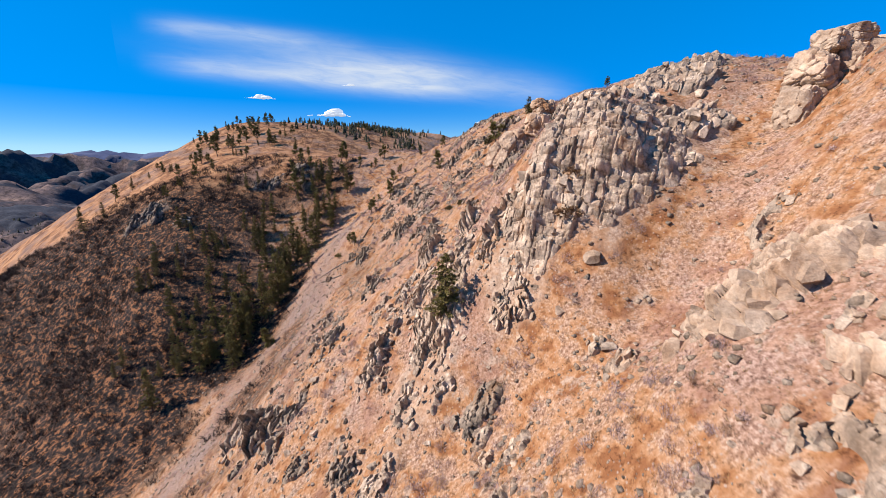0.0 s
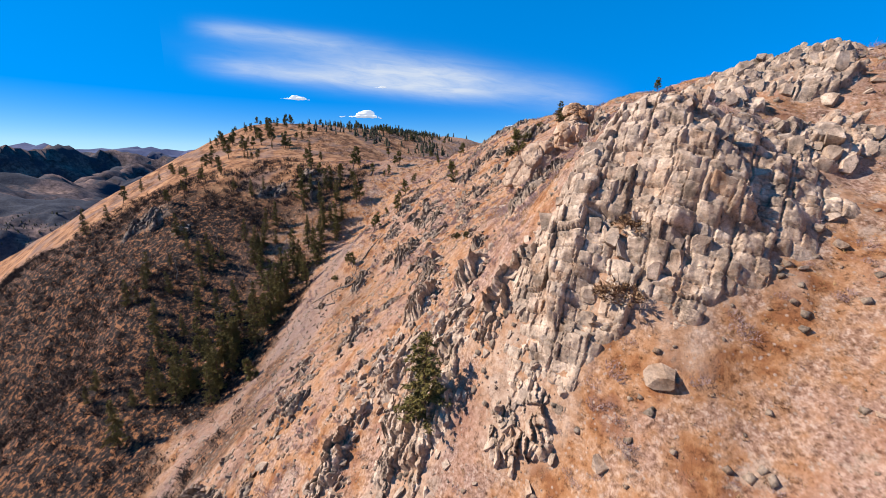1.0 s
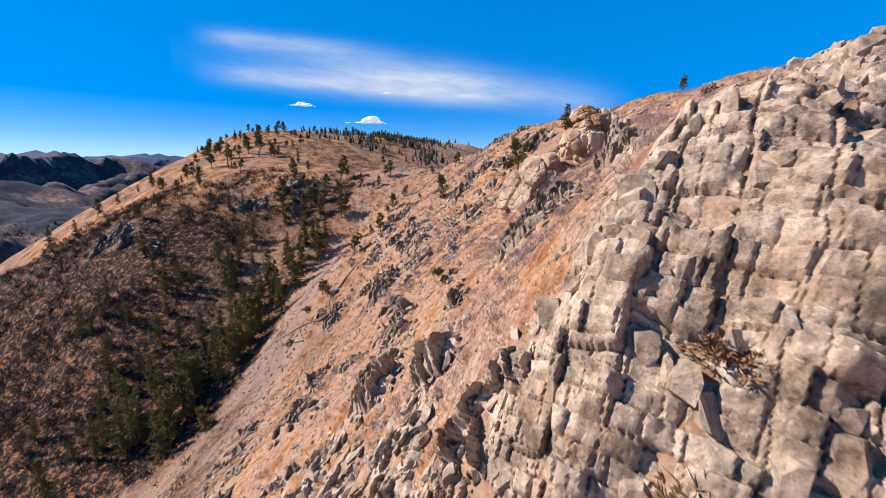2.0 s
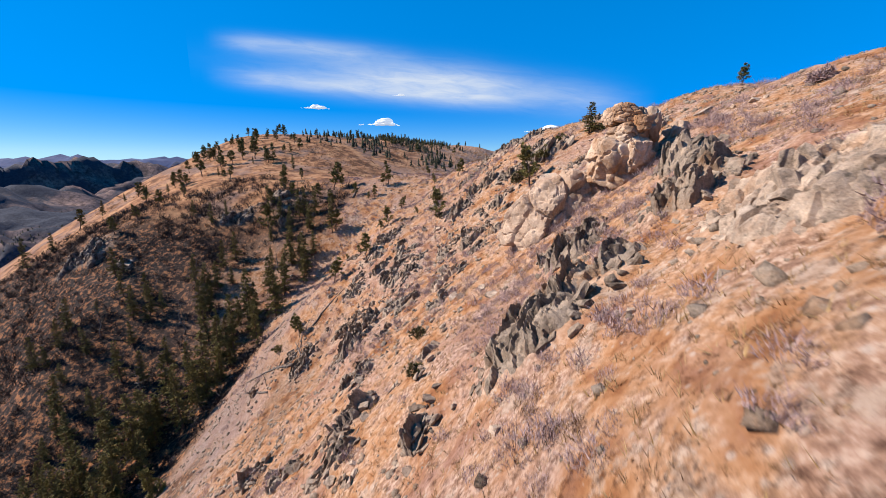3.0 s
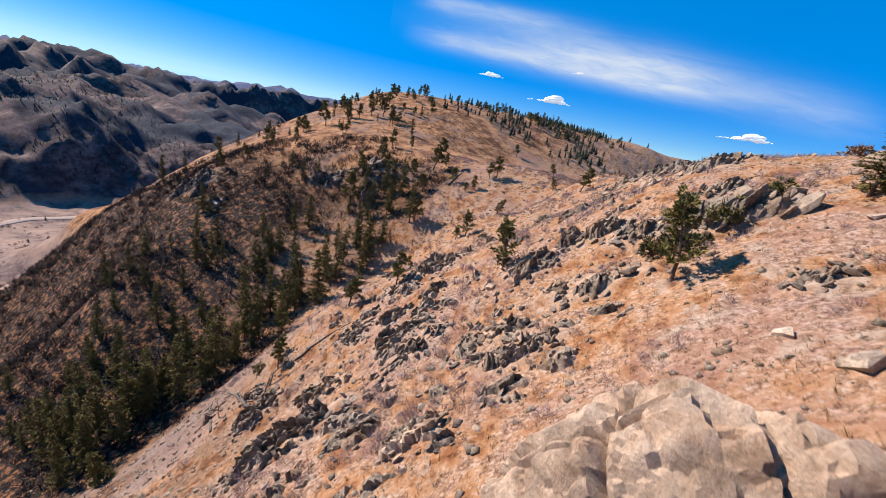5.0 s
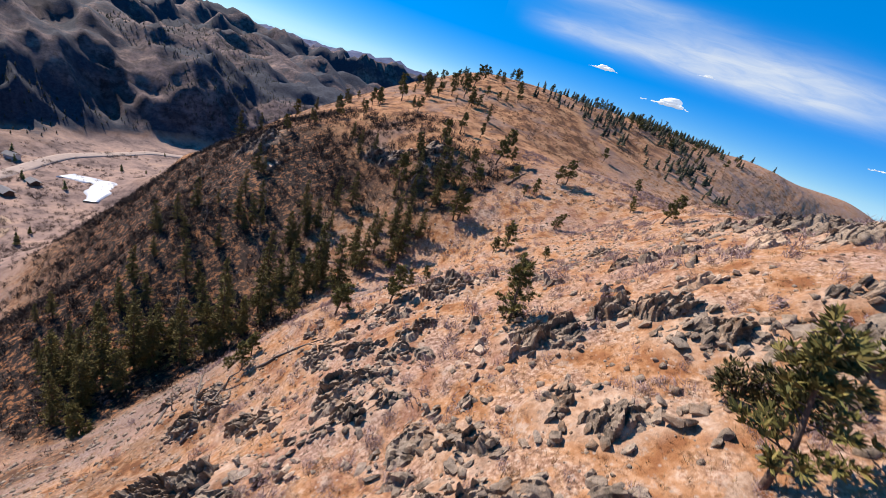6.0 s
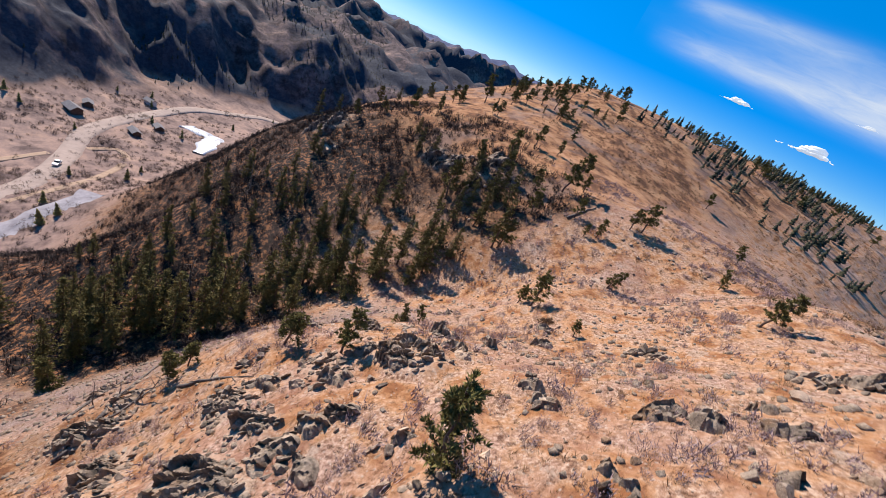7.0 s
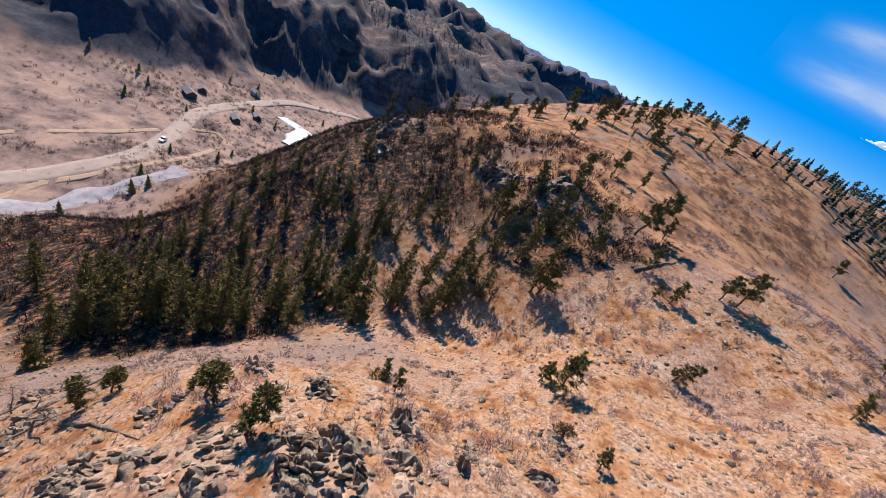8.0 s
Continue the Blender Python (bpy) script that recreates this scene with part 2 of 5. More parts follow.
def mixed(n, l, fac, a, b, blend="MIX"):
    m = n.new("ShaderNodeMix")
    m.data_type, m.blend_type = "RGBA", blend
    for sock, v in ((m.inputs[0], fac), (m.inputs[6], a), (m.inputs[7], b)):
        if isinstance(v, (int, float)):
            sock.default_value = v
        elif isinstance(v, tuple):
            sock.default_value = (*v, 1)
        else:
            l.new(v, sock)
    return m.outputs[2]


def toned(n, l, col, k=0.68):
    """A colour brought to its real depth."""
    return mixed(n, l, 1.0, col, (k, k, k), "MULTIPLY")


def bumped(n, l, bsdf, fac, strength, distance):
    b = n.new("ShaderNodeBump")
    b.inputs["Strength"].default_value, b.inputs["Distance"].default_value = strength, distance
    l.new(fac, b.inputs["Height"])
    l.new(b.outputs[0], bsdf.inputs["Normal"])


def place(n):
    return n.new("ShaderNodeNewGeometry").outputs["Position"]


def attr(n, name):
    a = n.new("ShaderNodeAttribute")
    a.attribute_name = name
    return a.outputs


def mat_ground():
    mat, n, l, b = shader("dry_grass_and_soil")
    p = place(n)
    fine, mid, big = tex_noise(n, l, 5.0, 6, 0.7, p), tex_noise(n, l, 0.55, 5, 0.6, p), tex_noise(n, l, 0.12, 7, 0.62, p)
    grass = ramp(n, l, mid, [(0.38, (0.31, 0.13, 0.055)), (0.5, (0.57, 0.295, 0.132)), (0.61, (0.72, 0.475, 0.255))])
    soil = ramp(n, l, fine, [(0.36, (0.20, 0.105, 0.065)), (0.5, (0.43, 0.25, 0.16)), (0.62, (0.66, 0.475, 0.35))])
    col = mixed(n, l, ramp(n, l, mid, [(0.42, (0, 0, 0)), (0.58, (1, 1, 1))]), grass, soil)
    heath = ramp(n, l, fine, [(0.36, (0.22, 0.13, 0.105)), (0.6, (0.52, 0.355, 0.30))])
    col = mixed(n, l, ramp(n, l, big, [(0.49, (0, 0, 0)), (0.60, (0.5, 0.5, 0.5))]), col, heath)
    # cover: scree, burnt brush, far forest with haze in its colour, valley meadow, bare rock
    scree = ramp(n, l, tex_noise(n, l, 9, 5, 0.8, p), [(0.38, (0.065, 0.048, 0.045)), (0.5, (0.21, 0.155, 0.14)), (0.62, (0.45, 0.36, 0.335))])
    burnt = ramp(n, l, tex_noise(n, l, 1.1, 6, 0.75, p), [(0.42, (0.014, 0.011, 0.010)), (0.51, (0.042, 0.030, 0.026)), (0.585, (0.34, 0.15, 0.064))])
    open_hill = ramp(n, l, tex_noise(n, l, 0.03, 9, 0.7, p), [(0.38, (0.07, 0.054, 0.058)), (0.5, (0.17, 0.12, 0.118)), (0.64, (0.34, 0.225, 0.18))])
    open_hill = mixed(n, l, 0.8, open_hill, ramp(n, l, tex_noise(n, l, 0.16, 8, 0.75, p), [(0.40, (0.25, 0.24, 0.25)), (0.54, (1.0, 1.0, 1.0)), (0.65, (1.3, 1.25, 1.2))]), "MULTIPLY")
    # far wood; its dark blue also carries haze and hillside shade
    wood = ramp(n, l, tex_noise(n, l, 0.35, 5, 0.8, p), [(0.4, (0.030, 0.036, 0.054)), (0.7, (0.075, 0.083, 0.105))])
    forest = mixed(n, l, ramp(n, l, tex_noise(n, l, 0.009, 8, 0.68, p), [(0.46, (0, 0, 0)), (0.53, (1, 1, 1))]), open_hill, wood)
    meadow = ramp(n, l, tex_noise(n, l, 0.06, 9, 0.75, p), [(0.38, (0.14, 0.095, 0.085)), (0.5, (0.32, 0.22, 0.185)), (0.62, (0.48, 0.32, 0.24))])
    rock = ramp(n, l, tex_noise(n, l, 1.6, 8, 0.7, p), [(0.38, (0.33, 0.21, 0.14)), (0.5, (0.55, 0.385, 0.27)), (0.62, (0.72, 0.56, 0.43))])
    # pebbles and dark gaps between them
    peb = n.new("ShaderNodeTexVoronoi")
    peb.inputs["Scale"].default_value = 4.5
    l.new(p, peb.inputs["Vector"])
    chip = ramp(n, l, peb.outputs["Distance"], [(0.18, (1, 1, 1)), (0.34, (0, 0, 0))])
    some = ramp(n, l, peb.outputs["Color"], [(0.62, (0, 0, 0)), (0.68, (0.75, 0.75, 0.75))])
    both = mixed(n, l, 1.0, chip, some, "MULTIPLY")
    col = mixed(n, l, both, col, ramp(n, l, fine, [(0.35, (0.34, 0.26, 0.20)), (0.65, (0.66, 0.53, 0.43))]))
    plate = ramp(n, l, tex_noise(n, l, 2.2, 9, 0.78, p), [(0.36, (0.17, 0.11, 0.08)), (0.47, (0.44, 0.32, 0.235)), (0.62, (0.64, 0.50, 0.39))])
    bare = ramp(n, l, tex_noise(n, l, 0.42, 9, 0.72, p), [(0.57, (0, 0, 0)), (0.61, (0.75, 0.75, 0.75))])
    col = mixed(n, l, bare, col, plate)
    gaps = ramp(n, l, tex_noise(n, l, 2.6, 7, 0.8, p), [(0.38, (0.25, 0.2, 0.18)), (0.48, (1, 1, 1))])
    col = mixed(n, l, 0.8, col, gaps, "MULTIPLY")
    cover = attr(n, "cover")
    sep = n.new("ShaderNodeSeparateColor")
    l.new(cover[0], sep.inputs[0])
    col = mixed(n, l, sep.outputs[0], col, scree)
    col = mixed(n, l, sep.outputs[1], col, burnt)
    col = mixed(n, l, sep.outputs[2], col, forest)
    cover2 = attr(n, "cover_b")
    sep2 = n.new("ShaderNodeSeparateColor")
    l.new(cover2[0], sep2.inputs[0])
    cover3 = attr(n, "cover_c")
    sep3 = n.new("ShaderNodeSeparateColor")
    l.new(cover3[0], sep3.inputs[0])
    hill = ramp(n, l, tex_noise(n, l, 0.22, 8, 0.72, p), [(0.42, (0.15, 0.068, 0.033)), (0.5, (0.38, 0.18, 0.083)), (0.60, (0.55, 0.30, 0.15))])
    hill = mixed(n, l, ramp(n, l, tex_noise(n, l, 0.07, 8, 0.7, p), [(0.50, (0, 0, 0)), (0.60, (0.75, 0.75, 0.75))]), hill,
                 ramp(n, l, fine, [(0.36, (0.13, 0.085, 0.07)), (0.6, (0.36, 0.24, 0.19))]))
    col = mixed(n, l, sep3.outputs[0], col, hill)
    # distance haze painted as blue into the far ranges' base colour
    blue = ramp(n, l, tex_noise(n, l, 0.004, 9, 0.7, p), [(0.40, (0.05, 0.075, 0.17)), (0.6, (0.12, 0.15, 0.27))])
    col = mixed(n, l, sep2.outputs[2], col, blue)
    col = mixed(n, l, sep2.outputs[0], col, meadow)
    col = mixed(n, l, sep2.outputs[1], col, rock)
    l.new(toned(n, l, col), b.inputs["Base Color"])
    b.inputs["Roughness"].default_value = 0.95
    b.inputs["Specular IOR Level"].default_value = 0.15
    bumped(n, l, b, tex_noise(n, l, 3.0, 9, 0.72, p), 1.0, 0.10)
    return mat


def mat_rock(name, dark, mid, light, scale=1.0, iron=0.5, spots_=1.0):
    mat, n, l, b = shader(name)
    p = place(n)
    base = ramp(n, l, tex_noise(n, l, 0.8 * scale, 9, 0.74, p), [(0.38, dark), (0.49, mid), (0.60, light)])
    rust = ramp(n, l, tex_noise(n, l, 0.5 * scale, 6, 0.66, p, 0.6), [(0.5, (0, 0, 0)), (0.66, (iron, iron, iron))])
    col = mixed(n, l, rust, base, (0.42, 0.21, 0.09))
    grey = ramp(n, l, tex_noise(n, l, 1.3 * scale, 7, 0.7, p, 0.4), [(0.5, (0, 0, 0)), (0.56, (0.6 * spots_, 0.6 * spots_, 0.6 * spots_))])
    col = mixed(n, l, grey, col, (0.41, 0.335, 0.265))
    # dark lichen patches, which also stand in for shade in crevices
    lichen_shade = ramp(n, l, tex_noise(n, l, 5.5 * scale, 7, 0.75, p), [(0.57, (0, 0, 0)), (0.63, (0.75 * spots_, 0.75 * spots_, 0.75 * spots_))])
    col = mixed(n, l, lichen_shade, col, (0.12, 0.105, 0.075))
    grain = ramp(n, l, tex_noise(n, l, 22 * scale, 5, 0.8, p), [(0.36, (0.72, 0.70, 0.68)), (0.62, (1.25, 1.25, 1.25))])
    col = mixed(n, l, 0.7, col, grain, "MULTIPLY")
    bed = n.new("ShaderNodeMapping")
    bed.inputs["Rotation"].default_value, bed.inputs["Scale"].default_value = (0.12, radians(-25), 0.1), (3.2 * scale, 0.9 * scale, 0.9 * scale)
    l.new(p, bed.inputs["Vector"])
    bands = ramp(n, l, tex_noise(n, l, 1.0, 6, 0.65, bed.outputs[0], 0.5), [(0.36, (0.55, 0.54, 0.53)), (0.52, (1.0, 1.0, 1.0)), (0.66, (1.22, 1.2, 1.17))])
    col = mixed(n, l, 0.5, col, bands, "MULTIPLY")
    vary = n.new("ShaderNodeObjectInfo")
    col = mixed(n, l, 0.4, col, ramp(n, l, vary.outputs["Random"], [(0.0, (0.7, 0.67, 0.65)), (0.5, (1.05, 1.02, 0.98)), (1.0, (1.35, 1.27, 1.2))]), "MULTIPLY")
    l.new(toned(n, l, col), b.inputs["Base Color"])
    b.inputs["Roughness"].default_value = 0.9
    b.inputs["Specular IOR Level"].default_value = 0.2
    bumped(n, l, b, tex_noise(n, l, 3.2 * scale, 10, 0.72, p), 1.0, 0.13)
    return mat


GROUND = mat_ground()
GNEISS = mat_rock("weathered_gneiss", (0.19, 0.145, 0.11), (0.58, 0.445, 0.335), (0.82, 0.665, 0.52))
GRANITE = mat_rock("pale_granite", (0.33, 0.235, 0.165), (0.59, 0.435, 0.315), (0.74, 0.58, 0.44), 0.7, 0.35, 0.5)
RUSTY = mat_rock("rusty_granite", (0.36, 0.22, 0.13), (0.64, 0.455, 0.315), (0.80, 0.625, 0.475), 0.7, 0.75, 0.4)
# gneiss darkened for lichen and for the shade on backlit ledges
LICHEN_SHADE_ROCK = mat_rock("lichen_shade_gneiss", (0.09, 0.075, 0.06), (0.30, 0.235, 0.18), (0.52, 0.41, 0.31))
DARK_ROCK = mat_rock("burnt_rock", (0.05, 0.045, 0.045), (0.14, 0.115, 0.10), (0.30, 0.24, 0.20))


# ---------------------------------------------------------------- the ground, one sheet to the horizon
def axis(lo, hi, fine, flo, fhi, mid, mlo, mhi):
    """Grid lines: fine within flo..fhi, mid-sized to mlo..mhi, then growing to lo..hi."""
    core = list(np.arange(flo, fhi, fine))
    right, step, x = [], fine, fhi
    while x < hi:
        right.append(x)
        step = min(step * 1.06, mid) if x < mhi else min(step * 1.03, 12) if x < 1500 else step * 1.09
        x += step
    left, step, x = [], fine, flo
    while x > lo:
        step = min(step * 1.06, mid) if x > mlo else min(step * 1.03, 12) if x > -1700 else step * 1.09
        x -= step
        left.append(x)
    return np.array(left[::-1] + core + right + [hi])


XS = axis(-4600, 3000, 0.3, -20, 27, 2.0, -330, 60)
YS = axis(-1500, 4600, 0.3, 14, 96, 2.0, -40, 260)


def cover_of(x, y, z):
    """Red scree, green burnt brush, blue far forest; and meadow, rock."""
    wob = fbm(x * 0.08, y * 0.08, 4)
    gx = np.interp(y, [-30, 30, 54, 75, 87, 98, 112], [-110, -50, -40, -36, -33, -33, -27])
    scree = np.exp(-((x - gx - 6) / 10) ** 2) * smooth(20, 50, y) * (1 - smooth(96, 112, y)) + 0.25 * wob
    scree = 0.75 * smooth(0.25, 1.1, scree)
    # burnt face of the spur: beyond the gully, below the crest
    crest_y = np.interp(x, [-160, -112, -92, -75, -60, -45, -36], [120, 124, 126, 131, 138, 137, 131])
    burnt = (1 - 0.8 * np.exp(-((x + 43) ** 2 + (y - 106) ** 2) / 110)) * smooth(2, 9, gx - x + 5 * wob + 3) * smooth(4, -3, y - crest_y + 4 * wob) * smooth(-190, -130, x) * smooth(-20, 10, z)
    # the same dark cover again, in patches up the gully's near side
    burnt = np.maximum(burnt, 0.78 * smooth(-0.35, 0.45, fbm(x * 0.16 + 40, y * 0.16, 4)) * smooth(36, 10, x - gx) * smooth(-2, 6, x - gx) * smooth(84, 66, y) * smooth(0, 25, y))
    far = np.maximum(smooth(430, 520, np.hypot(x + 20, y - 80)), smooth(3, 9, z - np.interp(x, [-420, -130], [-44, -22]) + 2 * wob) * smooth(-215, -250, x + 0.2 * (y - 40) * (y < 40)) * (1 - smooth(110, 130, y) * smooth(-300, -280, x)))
    meadow = smooth(-4, -16, z) * (1 - far) * smooth(-60, -110, x)
    m, _ = rock_mask(x, y)
    return scree * (1 - burnt), burnt, far, meadow, m


SHEET = []


def build_ground():
    gx, gy = np.meshgrid(XS, YS)
    nx, ny = len(XS), len(YS)
    x, y = gx.ravel(), gy.ravel()
    z = height(x, y)
    SHEET.append(z.reshape(ny, nx))
    co = np.stack([x, y, z], 1).astype(np.float32)
    i = (np.arange(ny - 1)[:, None] * nx + np.arange(nx - 1)[None]).ravel()
    quads = np.stack([i, i + 1, i + nx + 1, i + nx], 1).astype(np.int32)
    me = bpy.data.meshes.new("ground")
    me.vertices.add(len(co))
    me.vertices.foreach_set("co", co.ravel())
    me.loops.add(quads.size)
    me.loops.foreach_set("vertex_index", quads.ravel())
    me.polygons.add(len(quads))
    me.polygons.foreach_set("loop_start", np.arange(len(quads), dtype=np.int32) * 4)
    me.update(calc_edges=True)
    me.shade_smooth()
    s, bu, fa, mw, rk = cover_of(x, y, z)
    # cover_b's third channel: painted haze, stronger with distance
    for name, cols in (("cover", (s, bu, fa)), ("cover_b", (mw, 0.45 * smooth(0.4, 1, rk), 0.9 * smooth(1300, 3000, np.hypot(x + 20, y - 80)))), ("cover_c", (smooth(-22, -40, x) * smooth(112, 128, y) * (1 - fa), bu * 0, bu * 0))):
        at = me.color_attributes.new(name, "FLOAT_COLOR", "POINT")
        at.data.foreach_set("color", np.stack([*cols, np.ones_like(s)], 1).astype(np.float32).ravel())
    me.materials.append(GROUND)
    return tagged(new("ground", me), "steep dry grassy mountainside with bare rock and scree", "ground", kind="structure")


ground = build_ground()


def lay(x, y):
    """The height of the finished sheet at places x, y."""
    x, y = np.atleast_1d(np.asarray(x, float)), np.atleast_1d(np.asarray(y, float))
    i, j = np.clip(np.searchsorted(XS, x) - 1, 0, len(XS) - 2), np.clip(np.searchsorted(YS, y) - 1, 0, len(YS) - 2)
    fx, fy = (x - XS[i]) / (XS[i + 1] - XS[i]), (y - YS[j]) / (YS[j + 1] - YS[j])
    g = SHEET[0]
    return (g[j, i] * (1 - fx) + g[j, i + 1] * fx) * (1 - fy) + (g[j + 1, i] * (1 - fx) + g[j + 1, i + 1] * fx) * fy


def at_ground(x, y):
    return float(lay(x, y)[0])


# ---------------------------------------------------------------- helpers for things
def mesh_of(name, verts, faces, mat, flat=True):
    me = bpy.data.meshes.new(name)
    me.from_pydata([tuple(map(float, v)) for v in verts], [], [tuple(map(int, f)) for f in faces])
    if mat:
        me.materials.append(mat)
    if not flat:
        me.shade_smooth()
    return me


def part(name, me, parent, m=None, label=""):
    """A mesh, as one part under a thing or a part."""
    ob = new(name, me)
    ob.parent = parent
    if m is not None:
        ob.matrix_basis = m
    return tagged(ob, label)


def bm_arrays(bm):
    bm.verts.ensure_lookup_table()
    v = np.array([q.co[:] for q in bm.verts])
    f = [[q.index for q in face.verts] for face in bm.faces]
    bm.free()
    return v, f


def scattered(name, templates, pos, rot, scale, mat, label, category, parent=None, shade_flat=True):
    """Many small pieces joined in one mesh: templates are (vertices, triangles); rot holds 3 x 3 turns."""
    pick = RNG.integers(0, len(templates), len(pos))
    vs, fs, base = [], [], 0
    for k, (tv, tf) in enumerate(templates):
        s = np.where(pick == k)[0]
        if len(s) == 0:
            continue
        v = np.einsum("nij,vj->nvi", rot[s], tv) * scale[s][:, None, None] if scale.ndim == 1 else np.einsum("nij,nvj->nvi", rot[s], tv[None] * scale[s][:, None, :])
        v = v + pos[s][:, None, :]
        f = tf[None] + (np.arange(len(s)) * len(tv))[:, None, None] + base
        vs.append(v.reshape(-1, 3))
        fs.append(f.reshape(-1, 3))
        base += len(s) * len(tv)
    v, f = np.concatenate(vs).astype(np.float32), np.concatenate(fs).astype(np.int32)
    me = bpy.data.meshes.new(name)
    me.vertices.add(len(v))
    me.vertices.foreach_set("co", v.ravel())
    me.loops.add(f.size)
    me.loops.foreach_set("vertex_index", f.ravel())
    me.polygons.add(len(f))
    me.polygons.foreach_set("loop_start", np.arange(len(f), dtype=np.int32) * 3)
    me.update(calc_edges=True)
    if not shade_flat:
        me.shade_smooth()
    me.materials.append(mat)
    ob = new(name, me)
    if parent:
        ob.parent = parent
    return tagged(ob, label, category, kind="stuff")


def turns(n, tilt=0.0):
    """Random turns about z, with a small random tilt."""
    a = RNG.random(n) * 2 * np.pi
    tx, ty = RNG.normal(0, tilt, n), RNG.normal(0, tilt, n)
    c, s = np.cos(a), np.sin(a)
    r = np.zeros((n, 3, 3))
    r[:, 0, 0], r[:, 0, 1], r[:, 1, 0], r[:, 1, 1], r[:, 2, 2] = c, -s, s, c, 1
    lean = np.zeros((n, 3, 3))
    lean[:, 0, 0] = lean[:, 1, 1] = lean[:, 2, 2] = 1
    lean[:, 0, 2], lean[:, 2, 0], lean[:, 1, 2], lean[:, 2, 1] = tx, -tx, ty, -ty
    return lean @ r


def slope_normal(x, y, e=0.5):
    gx = (lay(x + e, y) - lay(x - e, y)) / (2 * e)
    gy = (lay(x, y + e) - lay(x, y - e)) / (2 * e)
    n = np.stack([-gx, -gy, np.ones_like(gx)], 1)
    return n / np.linalg.norm(n, axis=1)[:, None]


# ---------------------------------------------------------------- rock
def chipped_block(seed, chips=11):
    """A broken block of about one metre: a box struck by planes at its edges and corners."""
    rnd = random.Random(seed)
    bm = bmesh.new()
    bmesh.ops.create_cube(bm, size=1.0)
    for v in bm.verts:
        v.co += Vector((rnd.uniform(-0.17, 0.17), rnd.uniform(-0.17, 0.17), rnd.uniform(-0.17, 0.17)))
    for k in range(chips):
        n = Vector([rnd.choice((-1, 1)) * rnd.uniform(0.25, 1.0) if rnd.random() < 0.75 else rnd.uniform(-0.25, 0.25) for _ in range(3)]).normalized()
        reach = max(v.co.dot(n) for v in bm.verts)
        cut = bmesh.ops.bisect_plane(bm, geom=bm.verts[:] + bm.edges[:] + bm.faces[:], plane_co=n * (reach - rnd.uniform(0.05, 0.27)), plane_no=n, clear_outer=True)
        edges = [e for e in cut["geom_cut"] if isinstance(e, bmesh.types.BMEdge)]
        if len(edges) > 2:
            bmesh.ops.contextual_create(bm, geom=edges)
    bmesh.ops.remove_doubles(bm, verts=bm.verts, dist=0.02)
    bmesh.ops.recalc_face_normals(bm, faces=bm.faces)
    bmesh.ops.triangulate(bm, faces=bm.faces)
    return bm_arrays(bm)


def broken_rock(seed, detail=3, cuts=14, boxy=6.0, rough=0.05):
    """A weathered block of about one metre: a rounded box split by planes, its skin uneven and notched."""
    rnd = random.Random(seed)
    bm = bmesh.new()
    bmesh.ops.create_icosphere(bm, subdivisions=detail, radius=1.0)
    v, f = bm_arrays(bm)
    v = v / ((np.abs(v) ** boxy).sum(1) ** (1 / boxy))[:, None]
    for _ in range(cuts):
        n = np.array([rnd.gauss(0, 1), rnd.gauss(0, 1), rnd.gauss(0, 1)])
        n /= np.linalg.norm(n)
        reach = (v @ n).max()
        over = np.maximum(v @ n - reach * rnd.uniform(0.72, 0.93), 0)
        v = v - over[:, None] * n * 0.98
    for i, row in enumerate(v):
        p3 = Vector(row) + Vector((seed * 0.71, 0, 0))
        dist, near = noise.voronoi(p3 * 1.6)
        notch = math.exp(-((math.sqrt(dist[1]) - math.sqrt(dist[0])) / 0.07) ** 2)
        v[i] = row * (1 + rough * noise.fractal(p3 * 2.2, 0.9, 2.1, 4) - 1.6 * rough * notch + rough * (noise.cell(near[0] * 9.7) - 0.5))
    return v * 0.5, f


def rock_mesh(v, f, mat):
    me = mesh_of("block", v, f, mat, False)
    me.set_sharp_from_angle(angle=radians(28))
    return me


CHIP_SHAPES = [chipped_block(140 + k, 13) for k in range(12)]
SHARD_SHAPES = [broken_rock(180 + k, 2, 16, 9.0, 0.10) for k in range(12)]
CHIP_DARK = [rock_mesh(v, f, LICHEN_SHADE_ROCK) for v, f in CHIP_SHAPES]
CHIP_GREY = [rock_mesh(v, f, GNEISS) for v, f in CHIP_SHAPES]
CHIP_PALE = [rock_mesh(v, f, GRANITE) for v, f in CHIP_SHAPES]
SHARD_DARK, SHARD_GREY, SHARD_PALE = ([rock_mesh(v, f, mat) for v, f in SHARD_SHAPES] for mat in (LICHEN_SHADE_ROCK, GNEISS, GRANITE))

# The rock splits along steep plates that strike along the slope.
DIP = np.array([0.42, 0.12, 0.90])
DIP /= np.linalg.norm(DIP)
STRIKE = np.array([-0.10, 0.99, -0.08])
STRIKE -= DIP * (STRIKE @ DIP)
STRIKE /= np.linalg.norm(STRIKE)
PLATE = np.cross(STRIKE, DIP)


def in_outcrop(x, y, row, wobble=0.3):
    cx, cy, a, b, h, turn = row
    c, s = math.cos(radians(turn)), math.sin(radians(turn))
    u, v = x - cx, y - cy
    u, v = (u * c + v * s) / a, (-u * s + v * c) / b
    return (np.abs(u) ** 2.6 + np.abs(v) ** 2.6) ** (1 / 2.6) + wobble * fbm(x * 0.35, y * 0.35, 3)


def small_turn(rng, amount):
    a = rng.normal(0, amount, 3)
    return np.array(Euler(a).to_matrix())


